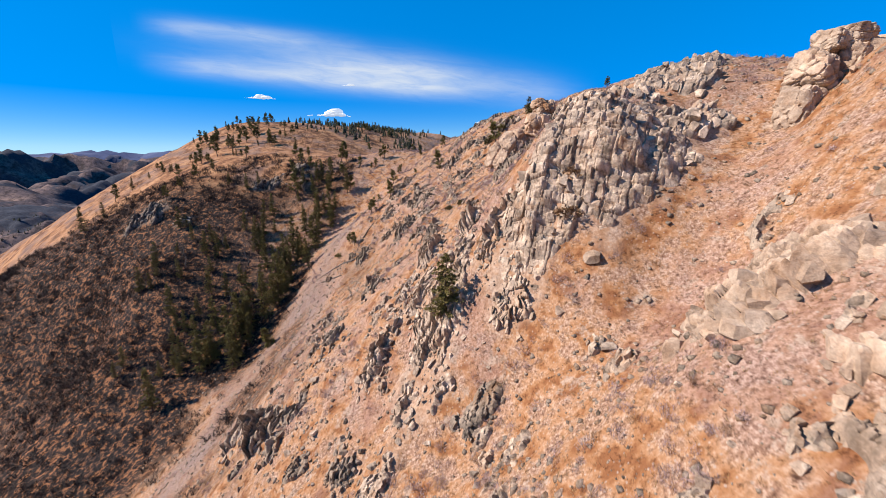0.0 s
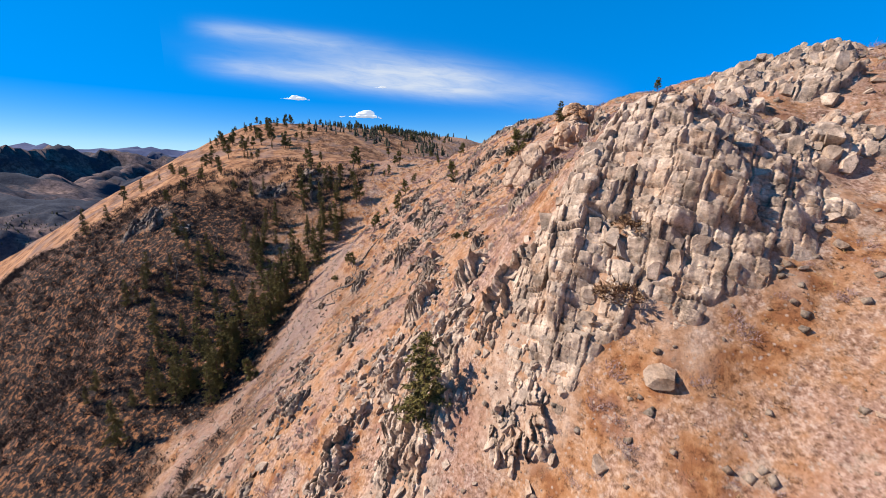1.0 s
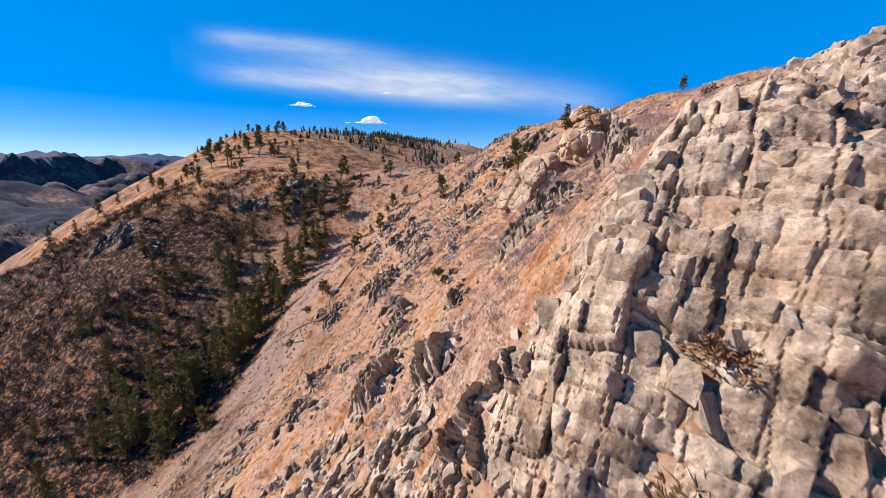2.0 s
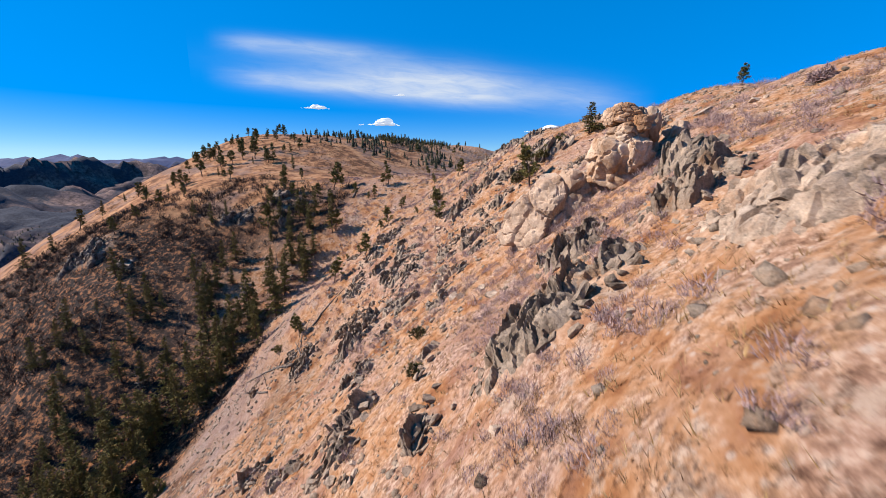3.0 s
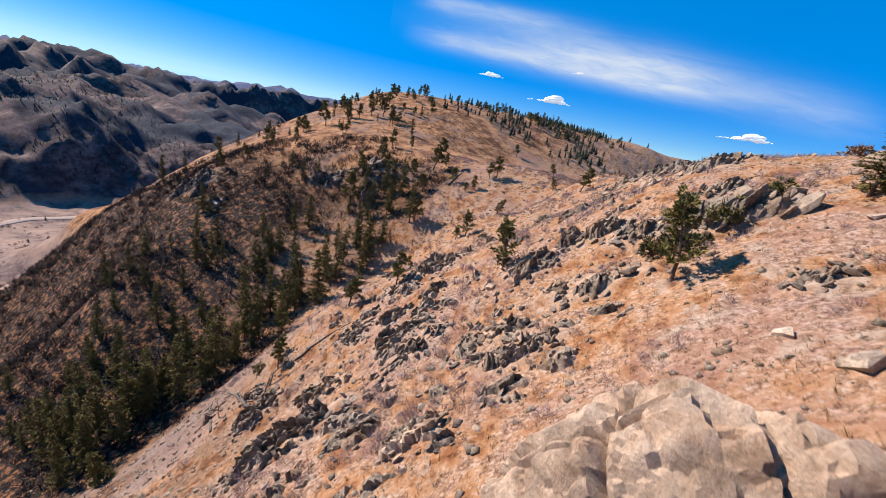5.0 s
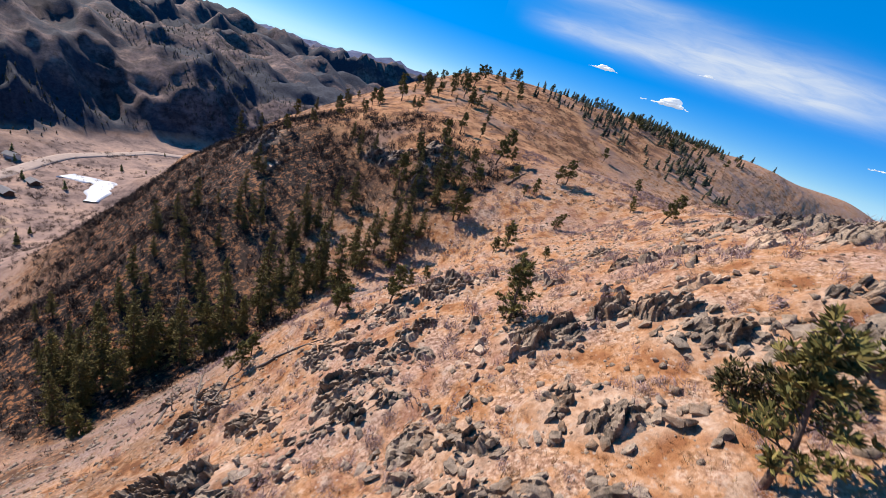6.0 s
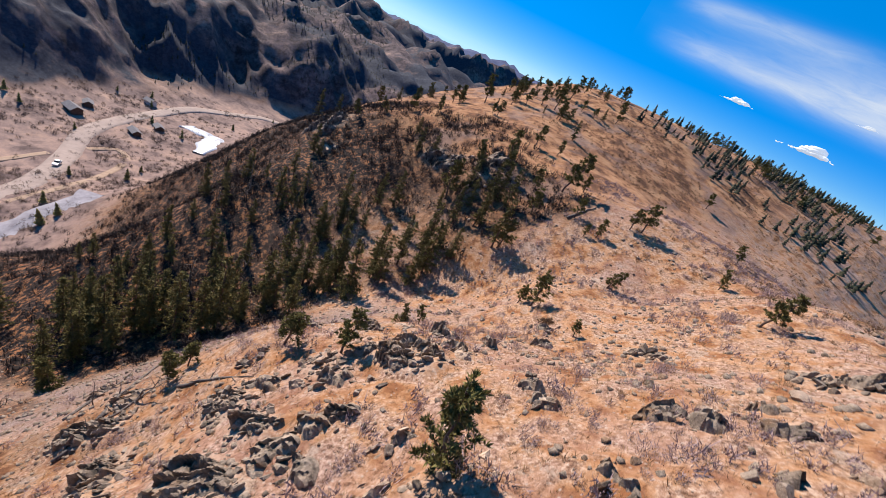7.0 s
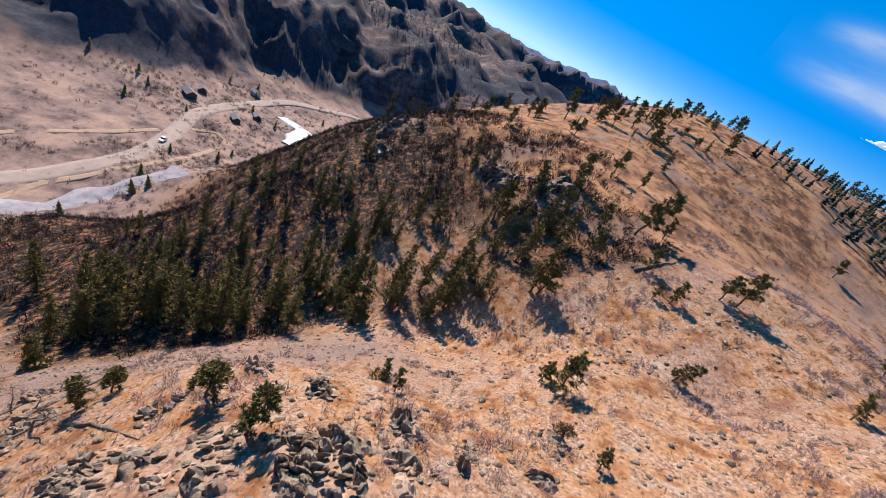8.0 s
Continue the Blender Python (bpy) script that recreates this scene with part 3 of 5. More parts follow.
def upright(face, lean):
    """Axes of a wall of blocks: along its face, up its leaning joints, and into it."""
    a, d = np.array(face, float), np.array(lean, float)
    a /= np.linalg.norm(a)
    d -= a * (a @ d)
    d /= np.linalg.norm(d)
    return np.stack([a, np.cross(d, a), d], 1)


def blocks_in(base, mid, reach, axes, cell, top, deep, meshes, rng, most=140, jitter=0.06, name="slab"):
    """Fills the rock under top(x, y) with jointed blocks, course by course, each a little off its place."""
    n = [int(reach / c) + 1 for c in cell]
    i, j, k = (q.ravel() for q in np.meshgrid(*[np.arange(-m, m + 1) for m in n], indexing="ij"))
    off = int(rng.integers(200))
    o1, o2 = LATTICE[(i + off) % 256, 3], LATTICE[(i * 5 + off) % 256, (j * 7 + 11) % 256]
    q = np.stack([(i + 0.5) * cell[0], (j + o1) * cell[1], (k + o2) * cell[2]], 1)
    q += rng.uniform(-0.3, 0.3, q.shape) * np.array(cell)
    p = np.array(mid) + q @ axes.T
    t = top(p[:, 0], p[:, 1])
    low = lay(p[:, 0], p[:, 1]) - 0.45 * min(cell[1], cell[2])
    ok = np.where((p[:, 2] < t) & (p[:, 2] > low) & (p[:, 2] > t - deep))[0]
    if len(ok) > most:
        ok = np.sort(rng.choice(ok, most, replace=False))
    for s in ok:
        size = np.array(cell) * rng.uniform(0.75, 1.45, 3) * rng.choice([0.7, 1.0, 1.0, 1.25])
        turn = axes @ small_turn(rng, jitter) @ np.diag(rng.choice([-1.0, 1.0], 3))
        m = Matrix.Translation(p[s] - np.array(base.location)) @ Matrix((turn @ np.diag(size)).tolist()).to_4x4()
        part(name, meshes[rng.integers(len(meshes))], base, m)
    return len(ok)


def outcrop(row, mat, name="rock_outcrop", label="", grain=1.0, res=0.1, proud=1.0, plates=1.0, loose=10, group="outcrops on the slope", pockets=0.5, slabs=0, lean=0.7, squared=False, shape=None):
    """Bedrock that breaks the slope: a skin of plates that rise and drop off, parted by joints, diving into the soil at its rim."""
    cx, cy, a, b, h, turn = row
    seed = int(abs(cx * 131 + cy * 17)) + 3
    rng = np.random.default_rng(seed)
    z0 = at_ground(cx, cy)
    xs, ys = cx + rng.uniform(-a, a, 60), cy + rng.uniform(-b, b, 60)
    normal = slope_normal(xs, ys, 1.5).mean(0)
    normal /= np.linalg.norm(normal)
    e1 = DIP - normal * (DIP @ normal)
    e1 /= np.linalg.norm(e1)
    e2 = np.cross(normal, e1)
    reach = 1.3 * max(a, b) / max(normal[2], 0.55)
    n = int(2 * reach / res) + 1
    g = np.linspace(-reach, reach, n)
    u, v = (q.ravel() for q in np.meshgrid(g, g, indexing="ij"))
    p = np.array([cx, cy, z0]) + u[:, None] * e1 + v[:, None] * e2
    for _ in range(7):
        gap = lay(p[:, 0], p[:, 1]) - p[:, 2]
        p = p + (gap * 0.7 * max(normal[2], 0.35))[:, None] * normal
    d = in_outcrop(p[:, 0], p[:, 1], row, 0.15 if h == 0.9 and squared else 0.45)
    k = 1 - smooth(0.70 if squared else 0.42, 1.12, d)
    su, sv = u / grain + seed * 3.7, v / grain + seed * 1.3
    wob = fbm(su * 0.45, sv * 0.45, 3)
    fine = fbm(su * 1.7 + 5, sv * 1.7, 3)
    # steps: courses of blocks that rise up the slope and break off short behind, cut across by joints
    saw = lambda q: q - np.floor(q)
    cross, along = 0.62 * su - 0.78 * sv, 0.78 * su + 0.62 * sv

    def courses(width, length, shift, cross, along):
        q = cross / width + 0.55 * wob + 0.16 * fine + shift
        row = np.floor(q).astype(int)
        r = along / length + LATTICE[row % 256, 11] * 7 + 0.35 * wob + 0.10 * fine
        col = np.floor(r).astype(int)
        val = LATTICE[(row * 7 + col * 13) % 256, (col + 31 * row) % 256]
        tip = LATTICE[(row * 3 + col * 29) % 256, (col * 5 + row) % 256] - 0.5
        fq, fr = q - row, r - col
        edge = np.minimum(np.minimum(fq, 1 - fq) * width, np.minimum(fr, 1 - fr) * length)
        return val, fq, fr - 0.5, edge, tip

    v1, q1, r1, edge1, tip1 = courses(1.35, 2.6, 0.0, cross, along)
    v2, q2, r2, edge2, tip2 = courses(0.5, 1.0, 0.4, *((0.9 * su + 0.3 * sv, 0.9 * sv - 0.3 * su) if squared else (cross, along)))
    v3, q3, r3, edge3, tip3 = courses(0.24, 0.36, 0.7, cross, along)
    lift = 0.62 * q1 * v1 + 0.36 * (v1 - 0.5) + 0.3 * tip1 * r1
    lift += 0.34 * q2 * v2 + 0.22 * (v2 - 0.5) + 0.2 * tip2 * r2 + 0.10 * q3 * v3 + 0.09 * (v3 - 0.5)
    lift -= 0.16 * np.exp(-(edge1 / 0.05) ** 2) + 0.09 * np.exp(-(edge2 / 0.035) ** 2)
    if squared:
        wob, fine = 0.2 * wob, 0.12 * fine
        across, up = 0.97 * sv - 0.25 * su, 0.97 * su + 0.25 * sv
        v1, q1, r1, edge1, tip1 = courses(1.5, 2.7, 0.0, across, up)
        v2, q2, r2, edge2, tip2 = courses(0.62, 0.9, 0.4, up, across)
        v3, q3, r3, edge3, tip3 = courses(0.30, 0.36, 0.7, across, up)
        lift = 0.22 * (1 - q1) * v1 + 0.34 * (v1 - 0.5) + 0.22 * q2 * v2 + 0.34 * (v2 - 0.5) + 0.09 * (v3 - 0.5) + 0.25 * tip1 * r1 + 0.25 * tip2 * r2
        lift -= 0.20 * np.exp(-(edge1 / 0.06) ** 2) + 0.14 * np.exp(-(edge2 / 0.04) ** 2) + 0.03 * np.exp(-(edge3 / 0.03) ** 2)
    lift *= grain * plates
    lift += (0.05 if squared else 0.08) * fbm(u * 1.3 + seed, v * 1.3, 3) + (0.018 if squared else 0.05) * fbm(u * 4.1, v * 4.1 + seed, 2)
    pocket = smooth(-0.1, 0.4, fbm(su * 0.33 + 9, sv * 0.5 + 4, 3))
    off = k * (0.16 * h * proud + lift * min(1.0, 0.5 + 0.5 * h) + 0.10) - 0.55 * (1 - k) - pockets * pocket * k
    keep = (d < 1.3)
    if shape:
        off = off + shape(p[:, 0], p[:, 1])
    p = p + off[:, None] * normal + (lean * k * np.maximum(lift, 0))[:, None] * (0.62 * e1 - 0.78 * e2)
    i = (np.arange(n - 1)[:, None] * n + np.arange(n - 1)[None]).ravel()
    quads = np.stack([i, i + n, i + n + 1, i + 1], 1)
    quads = quads[keep[quads].all(1)]
    used = np.unique(quads)
    back = np.zeros(n * n, int)
    back[used] = np.arange(len(used))
    verts, quads = p[used] - np.array([cx, cy, z0]), back[quads]
    me = bpy.data.meshes.new("bedrock")
    me.vertices.add(len(verts))
    me.vertices.foreach_set("co", verts.astype(np.float32).ravel())
    me.loops.add(quads.size)
    me.loops.foreach_set("vertex_index", quads.astype(np.int32).ravel())
    me.polygons.add(len(quads))
    me.polygons.foreach_set("loop_start", np.arange(len(quads), dtype=np.int32) * 4)
    me.update(calc_edges=True)
    me.shade_smooth()
    me.set_sharp_from_angle(angle=radians(30))
    me.materials.append(mat)
    base = new(name)
    base.location = (cx, cy, z0)
    tagged(base, label or "fractured grey brown rock outcrop on dry grassy slope", "rock outcrop", group)
    part("bedrock", me, base)
    # broken blocks that lie on it and round its foot
    shards, chips = (SHARD_PALE, CHIP_PALE) if mat == GRANITE else (SHARD_DARK, CHIP_DARK) if mat == LICHEN_SHADE_ROCK else (SHARD_GREY, CHIP_GREY)
    axes = upright((-0.95, 0.31, 0.0), (0.28, 0.12, 0.95)) if squared else np.stack([PLATE, STRIKE, DIP], 1) @ small_turn(rng, 0.10)
    rise = 0.55 * h

    def top(x, y):
        d = in_outcrop(x, y, row, 0.35)
        lumps = 0.62 + 0.75 * fbm(x * 0.8 + seed, y * 0.8, 2)
        return np.where(d < 1.08, lay(x, y) + 0.05 + rise * np.clip(lumps, 0.1, 1.3) * (1 - smooth(0.35, 1.08, d)), -99.0)

    if slabs:
        cell = np.array((0.6, 0.6, 0.75) if squared else (0.24, 0.62, 0.72)) * grain
        blocks_in(base, (cx, cy, z0), 1.25 * max(a, b) + h, axes, tuple(cell), top, 0.75, chips if squared else chips + shards, rng, slabs, 0.16)
    for _ in range(loose):
        ang, far = rng.uniform(0, 6.283), rng.uniform(0.5, 1.25)
        x, y = cx + math.cos(ang) * a * far, cy + math.sin(ang) * b * far
        s = rng.uniform(0.12, 0.42) * grain ** 0.5
        m = (Matrix.Translation((x - cx, y - cy, at_ground(x, y) - z0 + 0.15 * s + (0.2 * h if far < 0.9 else 0))) @ Euler(rng.normal(0, 0.5, 3)).to_matrix().to_4x4()
             @ Matrix.Diagonal((s * rng.uniform(1.0, 2.2), s * rng.uniform(0.8, 1.5), s * rng.uniform(0.5, 1.0), 1)))
        part("block", chips[rng.integers(12)], base, m)
    return base


def boulder(name, at, radii, seed, cuts, mat, label, cracks=0.10, turn=0):
    """A great weathered boulder: a ball cut by planes, with cracks and pitted skin."""
    rnd = random.Random(seed)
    bm = bmesh.new()
    bmesh.ops.create_icosphere(bm, subdivisions=6, radius=1.0)
    v, f = bm_arrays(bm)
    for _ in range(cuts * 2):
        n = Vector((rnd.gauss(0, 1), rnd.gauss(0, 1), rnd.gauss(0, 0.8))).normalized()
        off = rnd.uniform(0.66, 0.9)
        q = np.array(n)
        over = np.maximum(v @ q - off, 0)
        v = v - over[:, None] * q * 0.97
    v = v * np.array(radii)
    n3 = v / np.linalg.norm(v, axis=1)[:, None]
    axes = np.stack([PLATE * 1.25, DIP * 0.8, STRIKE * 0.8])
    q = v @ axes.T
    off = np.zeros(len(v))
    for size, lift, crack, wide in ((2.1, 0.42, 0.30, 0.045), (0.8, 0.10, 0.07, 0.06)):
        for i, row in enumerate(q):
            p3 = Vector(row / size) + Vector((seed, 0.37 * seed, 0)) + noise.noise_vector(Vector(row) * 0.6) * 0.18
            dist, near = noise.voronoi(p3)
            edge = math.sqrt(dist[1]) - math.sqrt(dist[0])
            off[i] += lift * (noise.cell(near[0] * 9.7) - 0.3) - crack * math.exp(-(edge / wide) ** 2) * (cracks / 0.12)
    for i, row in enumerate(v):
        off[i] += 0.05 * noise.fractal(Vector(row) * 1.4, 0.9, 2.1, 4)
    v = v + n3 * off[:, None]
    me = mesh_of(name, v, f, mat, False)
    me.set_sharp_from_angle(angle=radians(26))
    ob = new(name, me)
    ob.location = at
    ob.rotation_euler = (0, 0, radians(turn))
    return tagged(ob, label, "boulder")


def buttress(x, y):
    """How far the cliff's upper end stands out from the slope: broken off square on its far side."""
    wave = 0.25 * fbm(x * 1.1 + 3, y * 1.1, 2)
    return (1.1 * smooth(8.6, 13.2, x + wave) * (1 - smooth(14.45, 14.65, x + 0.22 * (y - 31) + wave)) * smooth(30.2, 31.4, y + wave) * (1 - smooth(32.6, 33.8, y))
            + 0.9 * smooth(6.0, 6.3, x + wave) * (1 - smooth(7.4, 9.5, x)) * smooth(31.0, 32.0, y) * (1 - smooth(34.0, 35.4, y)))


def cliff_skin(x, y):
    return np.where((x > 5) & (x < 14.4) & (y > 29.6) & (y < 35.5), lay(x, y) + 1.55 * buttress(x, y) + 0.30, -99.0)


for k, row in enumerate(OUTCROPS):
    big = int(12 + 9 * row[2] * row[3])
    if row[0] < -40:
        outcrop(row, DARK_ROCK, label="dark burnt rock outcrop among brush", grain=1.6, res=0.3, loose=4, slabs=0)
    elif k in (7, 8, 9, 10):
        outcrop(row, GRANITE, label="pale tan blocky granite outcrop on upper slope", grain=1.15, res=0.075, plates=1.3, slabs=min(big, 60), pockets=0.15, proud=1.6, lean=0.2, squared=True)
    elif k == 0:
        cliff = outcrop(row, GNEISS, "rock_cliff", "jointed grey tan rock cliff above dry grass", 1.0, 0.06, loose=14, pockets=0.2, slabs=0, plates=0.9, proud=1.4, lean=0.1, squared=True, shape=buttress)
        blocks_in(cliff, (10.5, 32.0, 59.0), 7.5, upright((-0.95, 0.31, 0.0), (0.28, 0.12, 0.95)), (0.45, 0.5, 0.6), cliff_skin, 0.4, CHIP_GREY, np.random.default_rng(31), 60, 0.08, "block")
    elif k == 11:
        outcrop(row, LICHEN_SHADE_ROCK, grain=1.3, res=0.1, plates=1.5, slabs=60, pockets=0.2)
    else:
        if row[1] > 74 and row[4] < 2:
            row = (row[0], row[1], row[2] * 0.85, row[3] * 0.85, row[4] * 0.9, row[5])
        high = row[0] > 11 and row[1] < 48
        outcrop(row, LICHEN_SHADE_ROCK if row[1] > 46 or k in (12, 13) else GNEISS, label="" if row[1] < 68 else "lichened rock outcrop in dry grass, colour darkened as by shade",
                grain=1.1 if row[4] >= 2 else 0.58 if row[1] > 74 else 0.72 if row[1] > 44 else 0.9, res=0.06 if row[1] > 44 else 0.08, plates=1.0 if row[4] > 1.25 or high else 1.4, slabs=min(big, 20 if high else 70 if row[1] < 74 else 34), pockets=0.5, lean=0.3 if high else 0.55, squared=high)
# little ledges that break the turf here and there
lr = random.Random(77)
n_more = 0
while n_more < 170:
    x, y = (lr.uniform(-22, 21), lr.uniform(6, 110)) if n_more < 90 else (lr.uniform(-26, 3), lr.uniform(24, 78)) if n_more < 140 else (lr.uniform(-14, 13), lr.uniform(74, 100))
    m_here, _ = rock_mask(np.array([x]), np.array([y]))
    if m_here[0] < 0.1 and fbm(np.array([x * 0.1]), np.array([y * 0.1]), 3)[0] > -0.25 and not (5 < x < 18 and 57 < y < 70):
        n_more += 1
        s = lr.uniform(0.45, 1.3)
        outcrop((x, y, s * lr.uniform(0.8, 1.5), s * lr.uniform(0.8, 1.6), 0.55, lr.uniform(-40, 40)), (LICHEN_SHADE_ROCK if y > 66 or n_more > 90 else GNEISS) if lr.random() < 0.8 else GRANITE, "rock_ledge",
                "small ledge of broken rock in dry grass", 0.6, 0.12, loose=1, group="ledges on the slope", plates=1.1, slabs=6, pockets=0.6)

boulder("dome_boulder", (9.7, 65.2, 59.9), (4.7, 3.5, 4.6), 11, 9, GRANITE, "huge pale cracked granite boulder bulging from slope", 0.2)


def rock_stack(name, at, rows, mat, label, seed):
    """A tower of great jointed blocks; rows hold place, size and lean of each."""
    base = new(name)
    base.location = at
    tagged(base, label, "boulder")
    for k, (x, y, z, a, b, c, lean, turn) in enumerate(rows):
        v, f = broken_rock(seed + k, 5, 12, 7.0, 0.06)
        part("block", rock_mesh(v, f, mat), base, pose(x, y, z, 0, lean, turn) @ Matrix.Diagonal((a * 1.03, b * 1.03, c * 1.03, 1)))
    return base


rock_stack("split_boulder", (13.4, 63.2, 65.0), [
    (-0.1, 0.3, -0.1, 3.8, 3.2, 3.2, 4, 10), (-1.6, -0.1, 0.8, 1.0, 1.6, 1.7, 16, 20), (0.1, 0.0, 1.9, 2.2, 2.2, 1.5, -6, 35), (0.75, -0.7, 2.5, 1.15, 1.1, 1.0, 3, 15),
    (0.0, 0.2, 3.2, 1.9, 1.7, 1.25, 8, -10), (1.5, 0.9, 1.8, 1.7, 2.2, 3.6, -7, 0), (-0.8, 0.4, 3.0, 0.9, 1.1, 1.2, 14, 40), (0.6, -0.9, 0.5, 1.7, 1.3, 2.2, -4, 25)],
    RUSTY, "pale split granite boulder stack with rusty base on slope", 520)
rock_stack("rock_pillar", (28.0, 32.2, 63.0), [
    (-1.7, 0, 0.2, 2.9, 3.0, 3.6, 13, 10), (-1.0, 0.1, 3.2, 2.4, 2.8, 2.6, 11, 4), (1.0, -0.2, 0.6, 3.0, 2.8, 4.4, 4, -12), (1.5, 0, 3.4, 2.4, 2.4, 2.9, 0, 8), (1.5, 0.1, 5.4, 2.7, 2.4, 1.5, -2, 4),
    (-0.2, 0.1, 5.1, 1.6, 2.0, 1.7, 10, 15), (2.7, -0.6, 0.0, 1.4, 1.5, 1.8, 6, 30), (-0.3, -1.2, -0.4, 2.2, 1.4, 3.0, 9, -20)],
    GRANITE, "tall pale granite pillar of stacked blocks on slope", 560)
rock_stack("rock_pillar", (32.6, 31.0, 65.0), [
    (-0.6, 0, 0.6, 2.2, 2.4, 4.2, 5, 10), (1.2, 0.2, 1.2, 2.4, 2.4, 4.6, -3, 30), (0.4, -0.6, 3.2, 1.9, 1.8, 1.6, 4, 0), (2.6, -0.4, 0.4, 1.8, 2.0, 3.0, 5, 50)],
    GRANITE, "pale granite buttress behind the pillar", 590)
boulder("slab_boulder", (17.1, 64.8, 67.0), (0.95, 0.8, 0.7), 31, 9, GRANITE, "pale rounded granite block lying beside split boulder", 0.1, 10)

# loose rocks that lie singly on the slope
ROCKS = [(10.1, 28.0, 0.9), (16.2, 22.0, 0.8), (1.9, 63.4, 0.7), (2.6, 62.2, 0.5), (0.6, 65.0, 0.5), (4.2, 61.0, 0.6), (9.9, 23.6, 0.7),
         (7.7, 27.2, 0.6), (-73.3, 106.0, 1.6), (4.9, 58.5, 0.5), (12.6, 70.2, 0.6), (11.6, 73.0, 0.5), (-3.5, 93, 0.5), (0.5, 96, 0.5), (2, 100, 0.6)]
rr = random.Random(5)
while len(ROCKS) < 130:
    x, y = rr.uniform(-22, 22), rr.uniform(8, 92)
    if fbm(np.array([x * 0.11]), np.array([y * 0.11]), 3)[0] > -0.05 and not (10 < x < 17 and 58 < y < 66):
        ROCKS.append((x, y, (0.2 + 0.5 * rr.random() ** 3) * (1.0 if y < 82 else 0.7)))
rz = lay(np.array([r[0] for r in ROCKS]), np.array([r[1] for r in ROCKS]))
for (x, y, s), z in zip(ROCKS, rz):
    ob = new("rock", (CHIP_PALE if rr.random() < 0.45 else CHIP_GREY)[rr.randrange(12)])
    ob.matrix_basis = (Matrix.Translation((x, y, z + 0.05 * s)) @ Euler((rr.uniform(-0.5, 0.5), rr.uniform(-0.5, 0.5), rr.uniform(0, 6))).to_matrix().to_4x4()
                       @ Matrix.Diagonal((s * rr.uniform(1, 2), s * rr.uniform(0.8, 1.4), s * rr.uniform(0.6, 1.0), 1)))
    tagged(ob, "loose angular weathered rock lying on dry grass slope", "rock", "loose rocks")


# ---------------------------------------------------------------- plants
def mat_plant(name, a, b, c, rough=0.8):
    mat, n, l, bs = shader(name)
    isl = n.new("ShaderNodeNewGeometry").outputs["Random Per Island"]
    col = ramp(n, l, isl, [(0.0, a), (0.5, b), (1.0, c)])
    col = mixed(n, l, 0.5, col, ramp(n, l, tex_noise(n, l, 0.35, 3, 0.5, place(n)), [(0.3, (0.6, 0.6, 0.6)), (0.7, (1.3, 1.25, 1.2))]), "MULTIPLY")
    l.new(toned(n, l, col), bs.inputs["Base Color"])
    bs.inputs["Roughness"].default_value = rough
    bs.inputs["Specular IOR Level"].default_value = 0.2
    return mat


NEEDLES = mat_plant("pine_needles", (0.10, 0.10, 0.03), (0.20, 0.18, 0.052), (0.34, 0.275, 0.09))
FIR = mat_plant("fir_needles", (0.09, 0.085, 0.025), (0.18, 0.155, 0.045), (0.30, 0.235, 0.075))
JUNIPER = mat_plant("juniper_sprays", (0.05, 0.055, 0.02), (0.10, 0.09, 0.035), (0.20, 0.14, 0.05))
TWIGS = mat_plant("bare_twigs", (0.28, 0.18, 0.17), (0.44, 0.31, 0.30), (0.58, 0.44, 0.42))
RUSSET = mat_plant("russet_twigs", (0.20, 0.11, 0.06), (0.32, 0.19, 0.10), (0.42, 0.27, 0.15))
BRUSH = mat_plant("burnt_brush", (0.018, 0.014, 0.013), (0.045, 0.033, 0.029), (0.10, 0.068, 0.055))
STRAW = mat_plant("dry_grass", (0.34, 0.20, 0.085), (0.50, 0.32, 0.14), (0.62, 0.44, 0.22))


def mat_bark(name, a, b):
    mat, n, l, bs = shader(name)
    p = place(n)
    l.new(ramp(n, l, tex_noise(n, l, 6.0, 6, 0.7, p), [(0.35, a), (0.65, b)]), bs.inputs["Base Color"])
    bs.inputs["Roughness"].default_value = 0.95
    bumped(n, l, bs, tex_noise(n, l, 9.0, 5, 0.7, p), 0.8, 0.05)
    return mat


BARK = mat_bark("pine_bark", (0.05, 0.032, 0.024), (0.16, 0.10, 0.07))
CHAR = mat_bark("weathered_dead_wood", (0.035, 0.03, 0.028), (0.20, 0.16, 0.13))


def tube(v, f, pts, radii, sides=6):
    """Adds a tapered limb through pts to the lists v, f."""
    rings = []
    for k, (p, r) in enumerate(zip(pts, radii)):
        d = (pts[min(k + 1, len(pts) - 1)] - pts[max(k - 1, 0)]).normalized()
        u = d.orthogonal().normalized()
        w = d.cross(u)
        rings.append(len(v))
        for s in range(sides):
            a = 2 * math.pi * s / sides
            v.append(p + (u * math.cos(a) + w * math.sin(a)) * r)
    for a, b in zip(rings, rings[1:]):
        for s in range(sides):
            t = (s + 1) % sides
            f.append((a + s, a + t, b + t, b + s))
    f.append(tuple(rings[-1] + s for s in range(sides)))
    f.append(tuple(rings[0] + s for s in reversed(range(sides))))


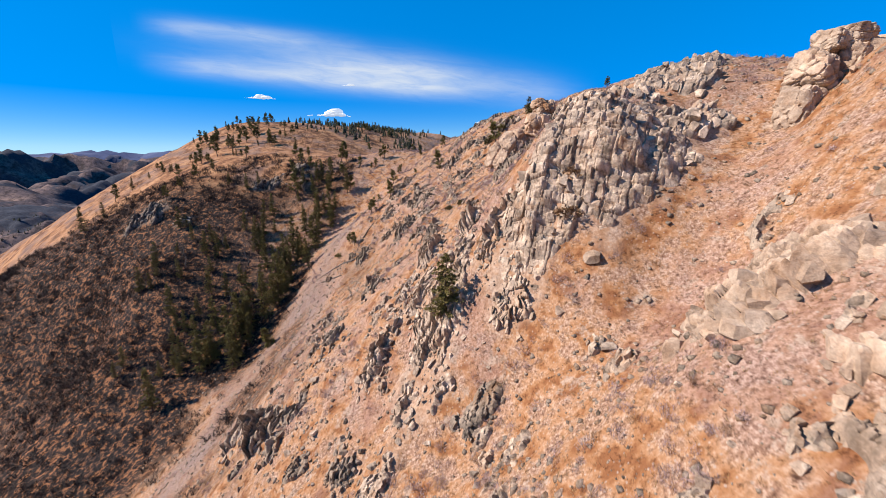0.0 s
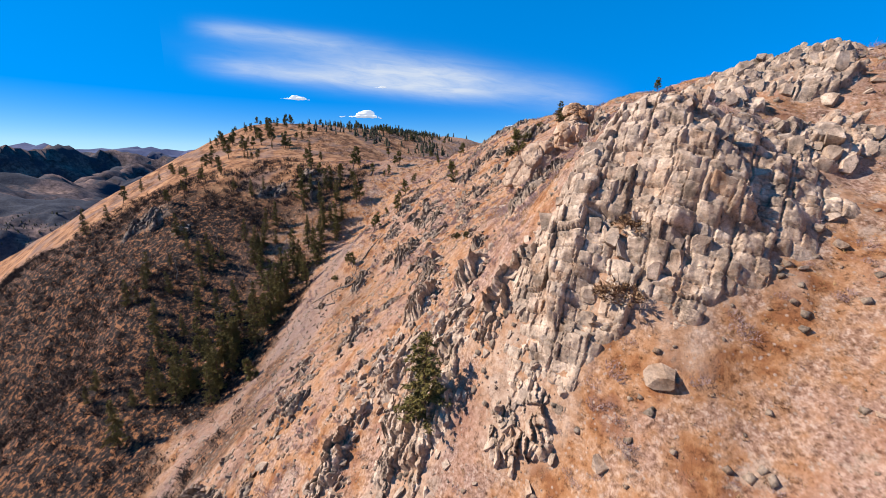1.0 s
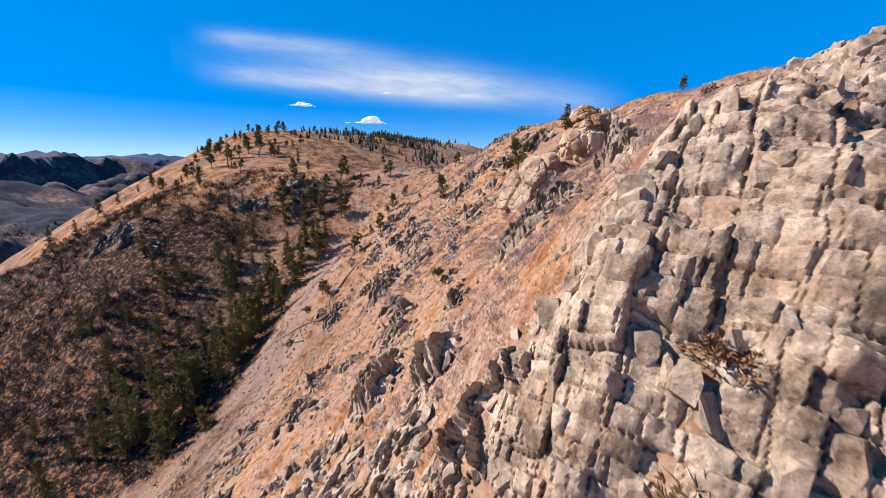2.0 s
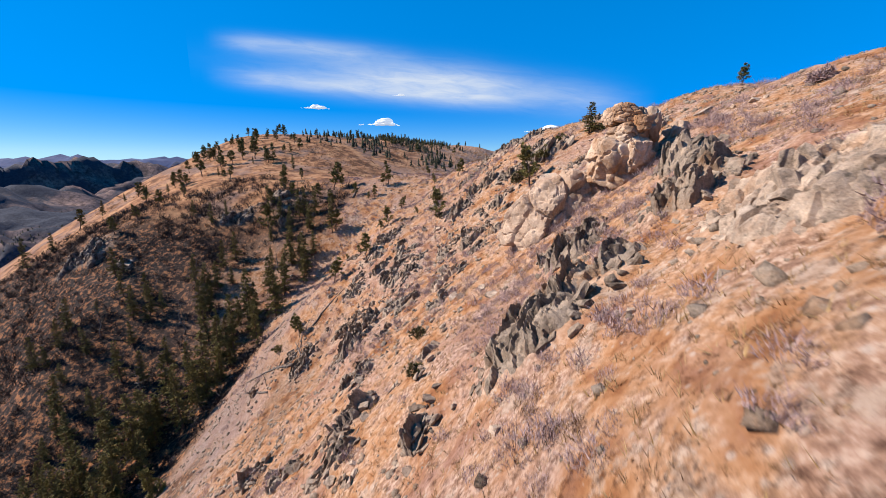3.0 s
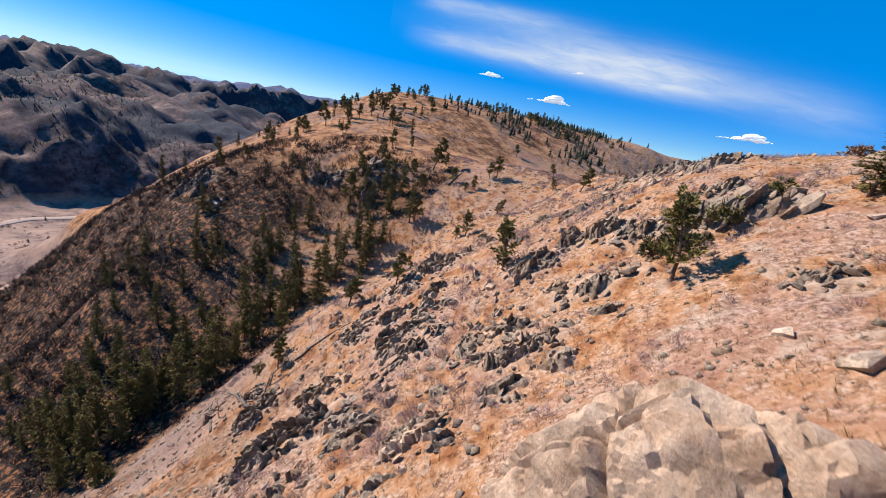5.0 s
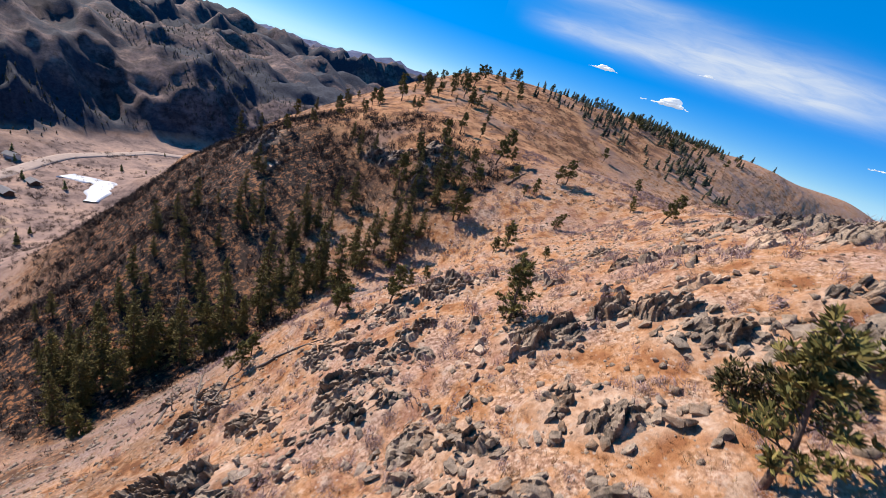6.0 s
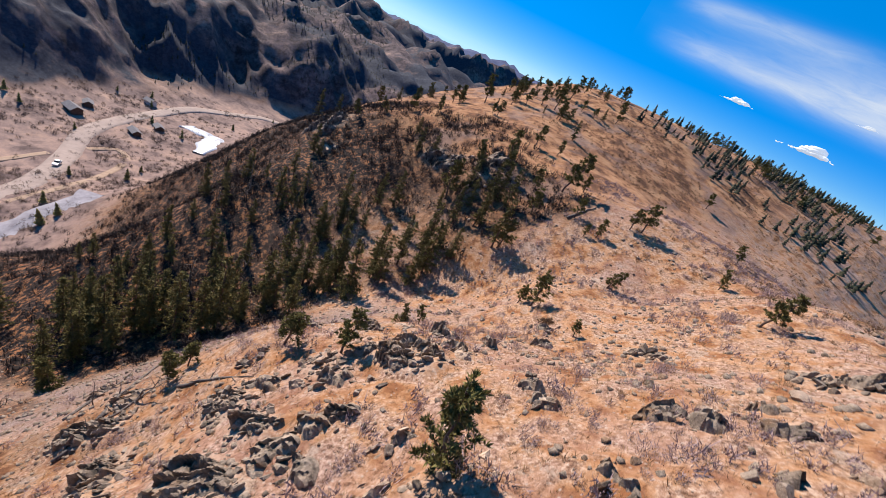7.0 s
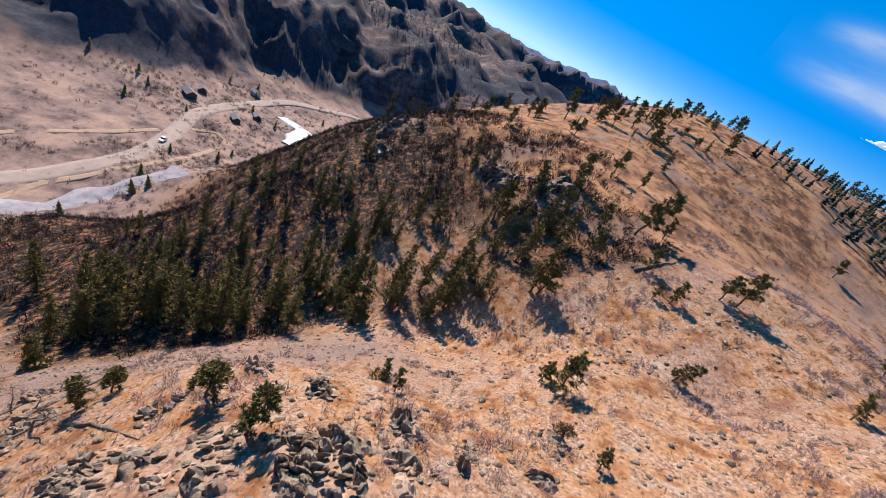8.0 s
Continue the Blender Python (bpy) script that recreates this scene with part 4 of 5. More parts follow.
def spray(v, f, at, out, size, rnd, n=6):
    """A tuft of needles: thin blades about the way out."""
    for _ in range(n):
        d = (out * 0.7 + Vector((rnd.gauss(0, 0.6), rnd.gauss(0, 0.6), rnd.gauss(0.15, 0.5)))).normalized()
        side = d.cross(Vector((rnd.gauss(0, 1), rnd.gauss(0, 1), rnd.gauss(0, 1)))).normalized() * size * rnd.uniform(0.09, 0.17)
        tip = at + d * size * rnd.uniform(0.7, 1.25)
        k = len(v)
        mid = at + d * size * 0.5
        v += [at, mid + side, tip, mid - side]
        f.append((k, k + 1, k + 2, k + 3))


def fir_tree(seed, h):
    """A narrow conifer with whorls of drooping boughs."""
    rnd = random.Random(seed)
    tv, tf, cv, cf = [], [], [], []
    bend = Vector((rnd.gauss(0, 0.03), rnd.gauss(0, 0.03), 0)) * h
    pts = [Vector((0, 0, -0.4)) + (Vector((0, 0, h + 0.4)) * k / 6) + bend * math.sin(k / 6 * 3) for k in range(7)]
    tube(tv, tf, pts, [0.018 * h * (1 - 0.93 * k / 6) for k in range(7)], 7)
    z = h * rnd.uniform(0.08, 0.16)
    while z < h * 0.985:
        t = z / h
        reach = h * 0.22 * (1 - t) ** 0.8 * rnd.uniform(0.65, 1.2) + 0.15
        for _ in range(rnd.choice((3, 4, 5))):
            a = rnd.uniform(0, 2 * math.pi)
            r = reach * rnd.uniform(0.55, 1.15)
            if rnd.random() < 0.1:
                continue
            k = min(int(t * 6), 5)
            root = pts[k].lerp(pts[k + 1], t * 6 - k)
            root.z = z
            out = Vector((math.cos(a), math.sin(a), rnd.uniform(-0.35, 0.2)))
            tip = root + out * r
            if r > 0.5:
                tube(tv, tf, [root, tip], [0.012 * r + 0.01, 0.006], 3)
            n = max(2, int(r / 0.26))
            for j in range(n):
                s = (j + 0.7) / n
                spray(cv, cf, root.lerp(tip, s) + Vector((rnd.gauss(0, 0.08), rnd.gauss(0, 0.08), 0)), out, 0.20 + 0.13 * (1 - s) + 0.014 * h, rnd, 12)
        z += h * rnd.uniform(0.022, 0.04) + 0.05
    return tv, tf, cv, cf


def pine_tree(seed, h, lean=0.1, bare=0.3):
    """An open, crooked pine with clumps of needles at its limbs' ends."""
    rnd = random.Random(seed)
    tv, tf, cv, cf = [], [], [], []
    a = rnd.uniform(0, 6.28)
    side = Vector((math.cos(a), math.sin(a), 0)) * h * lean
    pts = [Vector((0, 0, -0.3)) + Vector((0, 0, h + 0.2)) * k / 6 + side * (k / 6) ** 2 + Vector((rnd.gauss(0, 0.02), rnd.gauss(0, 0.02), 0)) * h * (k > 0)
           for k in range(7)]
    tube(tv, tf, pts, [0.026 * h * (1 - 0.85 * k / 6) for k in range(7)], 7)
    for _ in range(int(22 + 4 * h)):
        t = bare + (1 - bare) * rnd.random() ** 0.85
        k = min(int(t * 6), 5)
        root = pts[k].lerp(pts[k + 1], t * 6 - k)
        a = rnd.uniform(0, 6.28)
        r = h * rnd.uniform(0.12, 0.30) * (1.15 - 0.75 * t)
        out = Vector((math.cos(a), math.sin(a), rnd.uniform(0.0, 0.6)))
        mid, tip = root + out * r * 0.5 + Vector((0, 0, -0.04 * r)), root + out * r
        tube(tv, tf, [root, mid, tip], [0.018 * r + 0.014, 0.012 * r + 0.01, 0.006], 4)
        for j in range(max(4, int(r / 0.16))):
            s = rnd.uniform(0.35, 1.05)
            p = root.lerp(tip, s) + Vector((rnd.gauss(0, 0.13), rnd.gauss(0, 0.13), rnd.gauss(0.05, 0.09))) * (0.5 + 0.5 * r)
            spray(cv, cf, p, (out + Vector((0, 0, 0.5))).normalized(), 0.24 + 0.024 * h, rnd, 13)
    spray(cv, cf, pts[-1], Vector((0, 0, 1)), 0.3, rnd, 10)
    return tv, tf, cv, cf


def tree_thing(name, made, leaves, label, category):
    tv, tf, cv, cf = made
    base = tagged(new(name), label, category)
    part("trunk", mesh_of("trunk", tv, tf, BARK, False), base)
    part("crown", mesh_of("crown", cv, cf, leaves), base)
    return base


FIRS = [tree_thing("fir_tree", fir_tree(40 + k, 10), FIR, "tall dark green conifer standing in the gully", "tree") for k in range(5)]
PINES = [tree_thing("pine_tree", pine_tree(60 + k, 5, 0.05 + 0.05 * (k % 4), 0.2 + 0.05 * (k % 3)), NEEDLES, "open crooked green pine on dry slope", "tree") for k in range(6)]
FIR_USED, PINE_USED = set(), set()


def plant(kind, k, x, y, h, turn, lean=0.0, label="", group="", wide=1.0):
    stock, used, size = (FIRS, FIR_USED, 10.0) if kind == "fir" else (PINES, PINE_USED, 5.0)
    k %= len(stock)
    s = h / size
    m = pose(x, y, at_ground(x, y), 0, lean, 0) @ pose(0, 0, 0, 0, 0, turn) @ Matrix.Diagonal((s * wide * (1.1 if h < 4 else 1), s * wide * (1.1 if h < 4 else 1), s, 1))
    if k not in used:
        used.add(k)
        ob = stock[k]
        ob.matrix_basis = m
    else:
        ob = copy_thing(stock[k], pose(0, 0, 0))
        ob.matrix_basis = m
    return tagged(ob, label, "tree", group)


# the grove in the gully: x, y, height
GROVE = [(-50.7, 70.8, 9), (-49.7, 73.3, 9), (-46.5, 74.9, 10.5), (-46, 78.1, 10.5), (-45.4, 79.8, 9.3), (-41.4, 82.1, 10.5), (-40.6, 86.3, 12), (-35.5, 93.3, 7.5),
         (-35.6, 99.6, 9.5), (-36.2, 104, 8), (-33.5, 106.7, 6.7), (-33.3, 111.8, 5.5), (-55.5, 63.5, 9), (-62.3, 81.3, 7), (-56.5, 86.9, 7.5), (-46.6, 95.5, 9),
         (-42, 92, 9), (-41.9, 100.3, 10), (-34, 109, 8.4), (-30.4, 115.2, 7.5), (-110.3, 114.6, 8), (-106.7, 118.3, 5.3)]
# single pines on the slopes and the spur
SINGLE = [(-20.4, 80.2, 2.8), (-18, 86.7, 3.7), (-13.7, 88.6, 3.3), (-19.8, 97.5, 1.8), (-2.6, 86.8, 4.0), (-29.8, 115.5, 4.5), (-36.7, 71.1, 4.2), (-21.7, 81.5, 2.5),
          (-17.7, 97.4, 1.8), (-15.7, 118.1, 2.6), (-15.7, 107.4, 3.6), (-21.6, 129.5, 3.9), (-23.6, 124.2, 2.6), (-9.3, 104.4, 1.5), (-83.1, 113.8, 3.9),
          (-82.1, 119.5, 3.4), (-89.7, 130.4, 4.2), (-81.1, 125, 4.2), (-77.9, 130.1, 3.6), (-85.2, 139.8, 3.9), (-86.3, 148, 7), (-87.6, 158.5, 5.3), (-73.8, 141.5, 2.5),
          (-83.1, 158.6, 4.4), (-82.8, 163.9, 6.3), (-79.7, 166.3, 7), (-88.3, 179.4, 7), (-71.8, 161.3, 5.2), (-78.2, 174.8, 3.2), (-53.7, 138.3, 4.4), (-50.2, 141.6, 3),
          (-73.8, 175.3, 3), (-35.3, 128.9, 6.5), (-34.4, 132.3, 2.8), (-28.4, 125, 3)]
SINGLE_B = [(-22.6, 128.4, 2.9), (-24.5, 123.1, 1.8), (-17.2, 107.6, 2.2), (-2.8, 113.2, 3.2), (-9.6, 126.1, 2.2), (8.5, 79.5, 4.4), (-36.3, 180.4, 3.6),
            (-114, 131.9, 5.5), (30, 82, 2.2), (-12.5, 136, 2.4), (-48, 122, 4.5), (-46, 117, 6.5), (-44, 124.5, 4), (-47.5, 127, 5), (-33, 122, 4), (-38, 126, 3.5)]
tr = random.Random(9)
for k, (x, y, h) in enumerate(GROVE):
    plant("fir", k, x, y, h, tr.uniform(0, 360), tr.uniform(-3, 3), "tall dark green conifer standing in the gully", "grove in the gully")
for k, (x, y, h) in enumerate(SINGLE + SINGLE_B):
    plant("pine", k, x, y, h, tr.uniform(0, 360), tr.uniform(-7, 7),
          "small bushy green pine on dry slope" if h < 3 else "open crooked green pine on dry slope", "pines on the slopes")
plant("fir", 2, 15.2, 83.2, 3.5, 70, 3, "bushy conical green pine on the ridge", "pines on the slopes", 1.5)
plant("fir", 1, -0.6, 33.2, 6.6, 40, 2, "tall green pine against a rock rib", "grove in the gully", 1.5)
# more of the grove, up the burnt slope
n_more = 0
while n_more < 90:
    x, y = tr.uniform(-92, -36), tr.uniform(69, 122)
    gx = np.interp(y, [30, 54, 75, 87, 98, 112], [-50, -42, -42, -38, -38, -29])
    away = gx - x
    if 1 < away < 40 and tr.random() < math.exp(-away / 17):
        n_more += 1
        plant("fir", tr.randrange(5), x, y, tr.uniform(4.5, 9) * (1 if away < 12 else 0.75), tr.uniform(0, 360), tr.uniform(-4, 4),
              "slender dark conifer among burnt brush", "grove in the gully")
# the wooded hilltop and crest
n_more = 0
while n_more < 110:
    x, y = tr.uniform(-135, -15), tr.uniform(135, 300)
    dens = math.exp(-((x + 88 + 0.1 * (y - 160)) / 17) ** 2) * (y < 215) + 0.8 * math.exp(-((x + 60) / 30) ** 2) * (225 < y < 290)
    if tr.random() < dens:
        n_more += 1
        plant("pine" if tr.random() < 0.75 else "fir", tr.randrange(30), x, y, tr.uniform(2.2, 4.8), tr.uniform(0, 360), tr.uniform(-5, 5),
              "green pine on the hill crest", "trees on the hill")


def blades(seed, n, spread_, tall, wide):
    """A tuft of n thin upright blades."""
    rnd = random.Random(seed)
    v, f = [], []
    for _ in range(n):
        a, r = rnd.uniform(0, 6.28), rnd.uniform(0, 0.35)
        b = np.array([math.cos(a) * r * spread_, math.sin(a) * r * spread_, -0.05])
        out = np.array([math.cos(a + rnd.gauss(0, 0.6)), math.sin(a + rnd.gauss(0, 0.6)), 0])
        tip = b + out * spread_ * rnd.uniform(0.2, 0.8) + np.array([0, 0, tall * rnd.uniform(0.6, 1.1)])
        w = np.array([-out[1], out[0], 0]) * wide
        k = len(v)
        v += [b + w, b - w, tip]
        f.append((k, k + 1, k + 2))
    return np.array(v), np.array(f)


def twiggy(seed, n, tall=0.5, wide=0.009):
    """A rounded thicket of thin bare twigs, one metre across."""
    rnd = random.Random(seed)
    v, f = [], []
    for _ in range(n):
        a, r = rnd.uniform(0, 6.28), 0.38 * math.sqrt(rnd.random())
        root = np.array([math.cos(a) * r, math.sin(a) * r, -0.05])
        d = np.array([math.cos(a) * r * 1.3 + rnd.gauss(0, 0.25), math.sin(a) * r * 1.3 + rnd.gauss(0, 0.25), 1.0])
        top = tall * (1.05 - 1.6 * r * r / 0.3) * rnd.uniform(0.6, 1.15)
        fork = root + d * top * rnd.uniform(0.4, 0.7)
        side = np.array([rnd.gauss(0, 1), rnd.gauss(0, 1), 0.2])
        side = side / np.linalg.norm(side) * wide
        k = len(v)
        v += [root + side, root - side, fork]
        f.append((k, k + 1, k + 2))
        for _ in range(2):
            tip = fork + (d + np.array([rnd.gauss(0, 0.7), rnd.gauss(0, 0.7), rnd.gauss(0, 0.3)])) * top * rnd.uniform(0.3, 0.6)
            k = len(v)
            v += [fork + side, fork - side, tip]
            f.append((k, k + 1, k + 2))
    return np.array(v), np.array(f)


TUFTS = [blades(k, 13, 0.24, 0.17, 0.010) for k in range(6)]
SHRUBS = [twiggy(20 + k, 95, 0.34, 0.009) for k in range(6)]
BUSHES = [twiggy(30 + k, 22, 0.6, 0.03) for k in range(5)]
STONES = [(v * np.array([1.0, 1.0, 0.7]), np.array(f)) for v, f in [chipped_block(300 + k, 1) for k in range(8)]]


def spots(n, x0, x1, y0, y1, chance):
    """n random places in a box of the plan, kept by chance(x, y)."""
    got = []
    total = 0
    while total < n:
        x, y = RNG.uniform(x0, x1, 4 * n), RNG.uniform(y0, y1, 4 * n)
        ok = RNG.random(4 * n) < chance(x, y)
        got.append(np.stack([x[ok], y[ok]], 1))
        total += ok.sum()
    p = np.concatenate(got)[:n]
    return np.column_stack([p, lay(p[:, 0], p[:, 1])])


def meadow_chance(x, y):
    z = base_height(x, y)
    s, bu, fa, mw, rk = cover_of(x, y, z)
    near = np.exp(-np.hypot(x - 4, (y - 55) * 0.55) / 28)
    return np.clip(near * 1.6, 0.03, 1) * (1 - 0.9 * rk) * (1 - 0.8 * s) * (1 - 0.9 * bu)


def shrub_chance(x, y):
    z = base_height(x, y)
    s, bu, fa, mw, rk = cover_of(x, y, z)
    patch = smooth(0.05, 0.5, fbm(x * 0.13 + 3, y * 0.13, 3) + 0.15)
    near = np.exp(-np.hypot(x - 6, (y - 58) * 0.5) / 20)
    return np.clip(near * 1.4, 0.05, 1) * (1 - 0.85 * rk) * (0.06 + 0.94 * patch) * (1 - 0.5 * bu) * (1 - 0.6 * s)


def saddle_chance(x, y):
    s, bu, fa, mw, rk = cover_of(x, y, base_height(x, y))
    return smooth(0.12, 0.42, fbm(x * 0.16 + 8, y * 0.16 + 5, 3)) * (1 - 0.8 * bu) * (1 - 0.7 * rk)


def stone_chance(x, y):
    z = base_height(x, y)
    s, bu, fa, mw, rk = cover_of(x, y, z)
    patch = smooth(-0.1, 0.6, fbm(x * 0.14 - 7, y * 0.14, 4) + 0.1)
    near = np.exp(-np.hypot(x - 4, (y - 55) * 0.55) / 34)
    return np.clip(near * 1.5, 0.02, 1) * np.clip(0.15 + 0.6 * patch + s + 0.4 * rk, 0, 1)


def burnt_chance(x, y):
    z = base_height(x, y)
    return cover_of(x, y, z)[1] * (0.3 + 0.7 * smooth(-0.3, 0.4, fbm(x * 0.12, y * 0.12, 3)))


p = spots(46000, -45, 40, -5, 135, meadow_chance)
scattered("dry_grass", TUFTS, p, turns(len(p), 0.25), RNG.uniform(0.5, 1.25, len(p)), STRAW, "short golden dry grass tufts over the slope", "grass")
p = spots(3300, -45, 40, 0, 150, shrub_chance)
scattered("bare_shrubs", SHRUBS, p, turns(len(p), 0.3), 0.6 + 0.9 * RNG.random(len(p)) ** 2, TWIGS, "low leafless mauve grey shrubs over the slope", "shrub")
p = spots(2600, -40, 20, 78, 150, saddle_chance)
scattered("bare_shrubs", BUSHES, p, turns(len(p), 0.3), 0.45 + 0.6 * RNG.random(len(p)) ** 2, TWIGS, "low leafless mauve brush in patches on the saddle", "shrub")
p = spots(600, -45, 40, 0, 140, shrub_chance)
scattered("russet_shrubs", SHRUBS, p, turns(len(p), 0.3), 0.4 + 0.7 * RNG.random(len(p)) ** 2, RUSSET, "low russet leafless shrubs over the slope", "shrub")
p = spots(25000, -50, 40, 0, 130, stone_chance)
scattered("scree_stones", STONES, p, turns(len(p), 0.4), 0.05 + 0.28 * RNG.random(len(p)) ** 4, LICHEN_SHADE_ROCK, "small loose grey tan stones over the slope", "scree")
p = spots(6800, -150, -31, 30, 143, burnt_chance)
scattered("burnt_brush", BUSHES, p, turns(len(p), 0.2), 0.8 + 1.3 * RNG.random(len(p)), BRUSH, "dense dark burnt leafless brush on the spur", "brush")


# ---------------------------------------------------------------- the valley floor
def mat_plain(name, stops, scale=0.6, rough=0.9, bump=0.4, dist=0.05):
    mat, n, l, b = shader(name)
    p = place(n)
    l.new(toned(n, l, ramp(n, l, tex_noise(n, l, scale, 6, 0.65, p), stops)), b.inputs["Base Color"])
    b.inputs["Roughness"].default_value = rough
    b.inputs["Specular IOR Level"].default_value = 0.2
    bumped(n, l, b, tex_noise(n, l, scale * 5, 5, 0.7, p), bump, dist)
    return mat


GRAVEL = mat_plain("pale_gravel", [(0.3, (0.38, 0.29, 0.24)), (0.7, (0.50, 0.39, 0.33))], 0.4)
DIRT = mat_plain("dirt_track", [(0.3, (0.40, 0.27, 0.18)), (0.7, (0.52, 0.37, 0.26))], 0.5)
COBBLE = mat_plain("river_cobbles", [(0.3, (0.26, 0.24, 0.26)), (0.7, (0.46, 0.43, 0.45))], 0.4)
ICE = mat_plain("river_ice", [(0.35, (0.55, 0.60, 0.68)), (0.6, (0.85, 0.87, 0.9))], 0.15, 0.35)
WALL = mat_plain("board_wall", [(0.3, (0.10, 0.07, 0.055)), (0.7, (0.18, 0.12, 0.09))], 1.0)
WHITE_WALL = mat_plain("white_wall", [(0.3, (0.70, 0.69, 0.67)), (0.7, (0.82, 0.81, 0.79))], 1.0)
ROOF = mat_plain("metal_roof", [(0.3, (0.20, 0.19, 0.19)), (0.7, (0.32, 0.30, 0.29))], 1.0, 0.5)
GLASS = mat_plain("dark_window", [(0.3, (0.02, 0.025, 0.03)), (0.7, (0.04, 0.045, 0.05))], 1.0, 0.1)
PAINT = mat_plain("white_car_paint", [(0.3, (0.74, 0.74, 0.74)), (0.7, (0.8, 0.8, 0.8))], 1.0, 0.25, 0.0)
RUBBER = mat_plain("tyre_rubber", [(0.3, (0.02, 0.02, 0.02)), (0.7, (0.04, 0.04, 0.04))], 2.0)


def smoothed(pts, step=3.0):
    """Points every few metres along a smooth line through pts."""
    pts = np.array(pts, float)
    out = []
    for k in range(len(pts) - 1):
        p0, p1, p2, p3 = pts[max(k - 1, 0)], pts[k], pts[k + 1], pts[min(k + 2, len(pts) - 1)]
        for t in np.linspace(0, 1, max(2, int(np.linalg.norm(p2 - p1) / step)), endpoint=False):
            out.append(0.5 * (2 * p1 + (p2 - p0) * t + (2 * p0 - 5 * p1 + 4 * p2 - p3) * t * t + (3 * p1 - p0 - 3 * p2 + p3) * t ** 3))
    return np.array(out + [pts[-1]])


def ribbon(name, pts, width, lift, mat, label, category, ragged=0.0, crown=0.0):
    """A strip laid on the land: a road, a track or a river, with sides that go into the ground."""
    c = smoothed(pts)
    d = np.gradient(c, axis=0)
    d /= np.linalg.norm(d, axis=1)[:, None]
    side = np.stack([-d[:, 1], d[:, 0]], 1)
    w = width / 2 * (1 + ragged * fbm(c[:, 0] * 0.08, c[:, 1] * 0.08, 3))
    across = [-1.15, -1.0, -0.5, 0, 0.5, 1.0, 1.15]
    v, f = [], []
    for k, a in enumerate(across):
        q = c + side * (a * w)[:, None]
        z = base_height(c[:, 0], c[:, 1]) * 0.5 + lay(q[:, 0], q[:, 1]) * 0.5 + lift + crown * (1 - a * a)
        if abs(a) > 1.1:
            z = lay(q[:, 0], q[:, 1]) - 1.0
        v.append(np.column_stack([q, z]))
    v = np.stack(v, 1).reshape(-1, 3)
    m = len(across)
    for i in range(len(c) - 1):
        for k in range(m - 1):
            f.append((i * m + k, i * m + k + 1, (i + 1) * m + k + 1, (i + 1) * m + k))
    return tagged(new(name, mesh_of(name, v, f, mat, False)), label, category, kind="structure")


ribbon("road", [(-96, -30), (-115, 0), (-134, 23), (-143, 32), (-157, 42), (-174, 48), (-196, 51), (-228, 53), (-253, 60), (-282, 74), (-314, 94), (-330, 112),
                (-345, 133), (-352, 158), (-350, 200)], 7.5, 0.3, GRAVEL, "wide pale gravel road curving along the valley", "road", crown=0.1)
ribbon("track", [(-150, 2), (-162, 11), (-173, 21), (-185, 34), (-199, 46)], 2.6, 0.12, DIRT, "narrow dirt track across the meadow", "track")
ribbon("track", [(-118, 22), (-126, 28), (-135, 31), (-148, 43), (-168, 57), (-188, 65), (-209, 70), (-219, 66), (-212, 56)], 2.6, 0.12, DIRT,
       "looping dirt track beside the road", "track")
ribbon("river", [(-100, 5), (-112, 26), (-122, 38), (-132, 50), (-150, 66)], 13.0, 0.3, COBBLE, "shallow grey river bed of pale cobbles", "river", 0.5)
ribbon("river", [(-236, 99), (-246, 104), (-258, 108), (-270, 102), (-280, 95)], 13.0, 0.6, ICE, "bend of white river ice", "river", 0.6)


def box(v, f, x0, y0, z0, x1, y1, z1):
    k = len(v)
    v += [(x0, y0, z0), (x1, y0, z0), (x1, y1, z0), (x0, y1, z0), (x0, y0, z1), (x1, y0, z1), (x1, y1, z1), (x0, y1, z1)]
    f += [(k, k + 3, k + 2, k + 1), (k + 4, k + 5, k + 6, k + 7), (k, k + 1, k + 5, k + 4), (k + 1, k + 2, k + 6, k + 5), (k + 2, k + 3, k + 7, k + 6), (k + 3, k, k + 4, k + 7)]


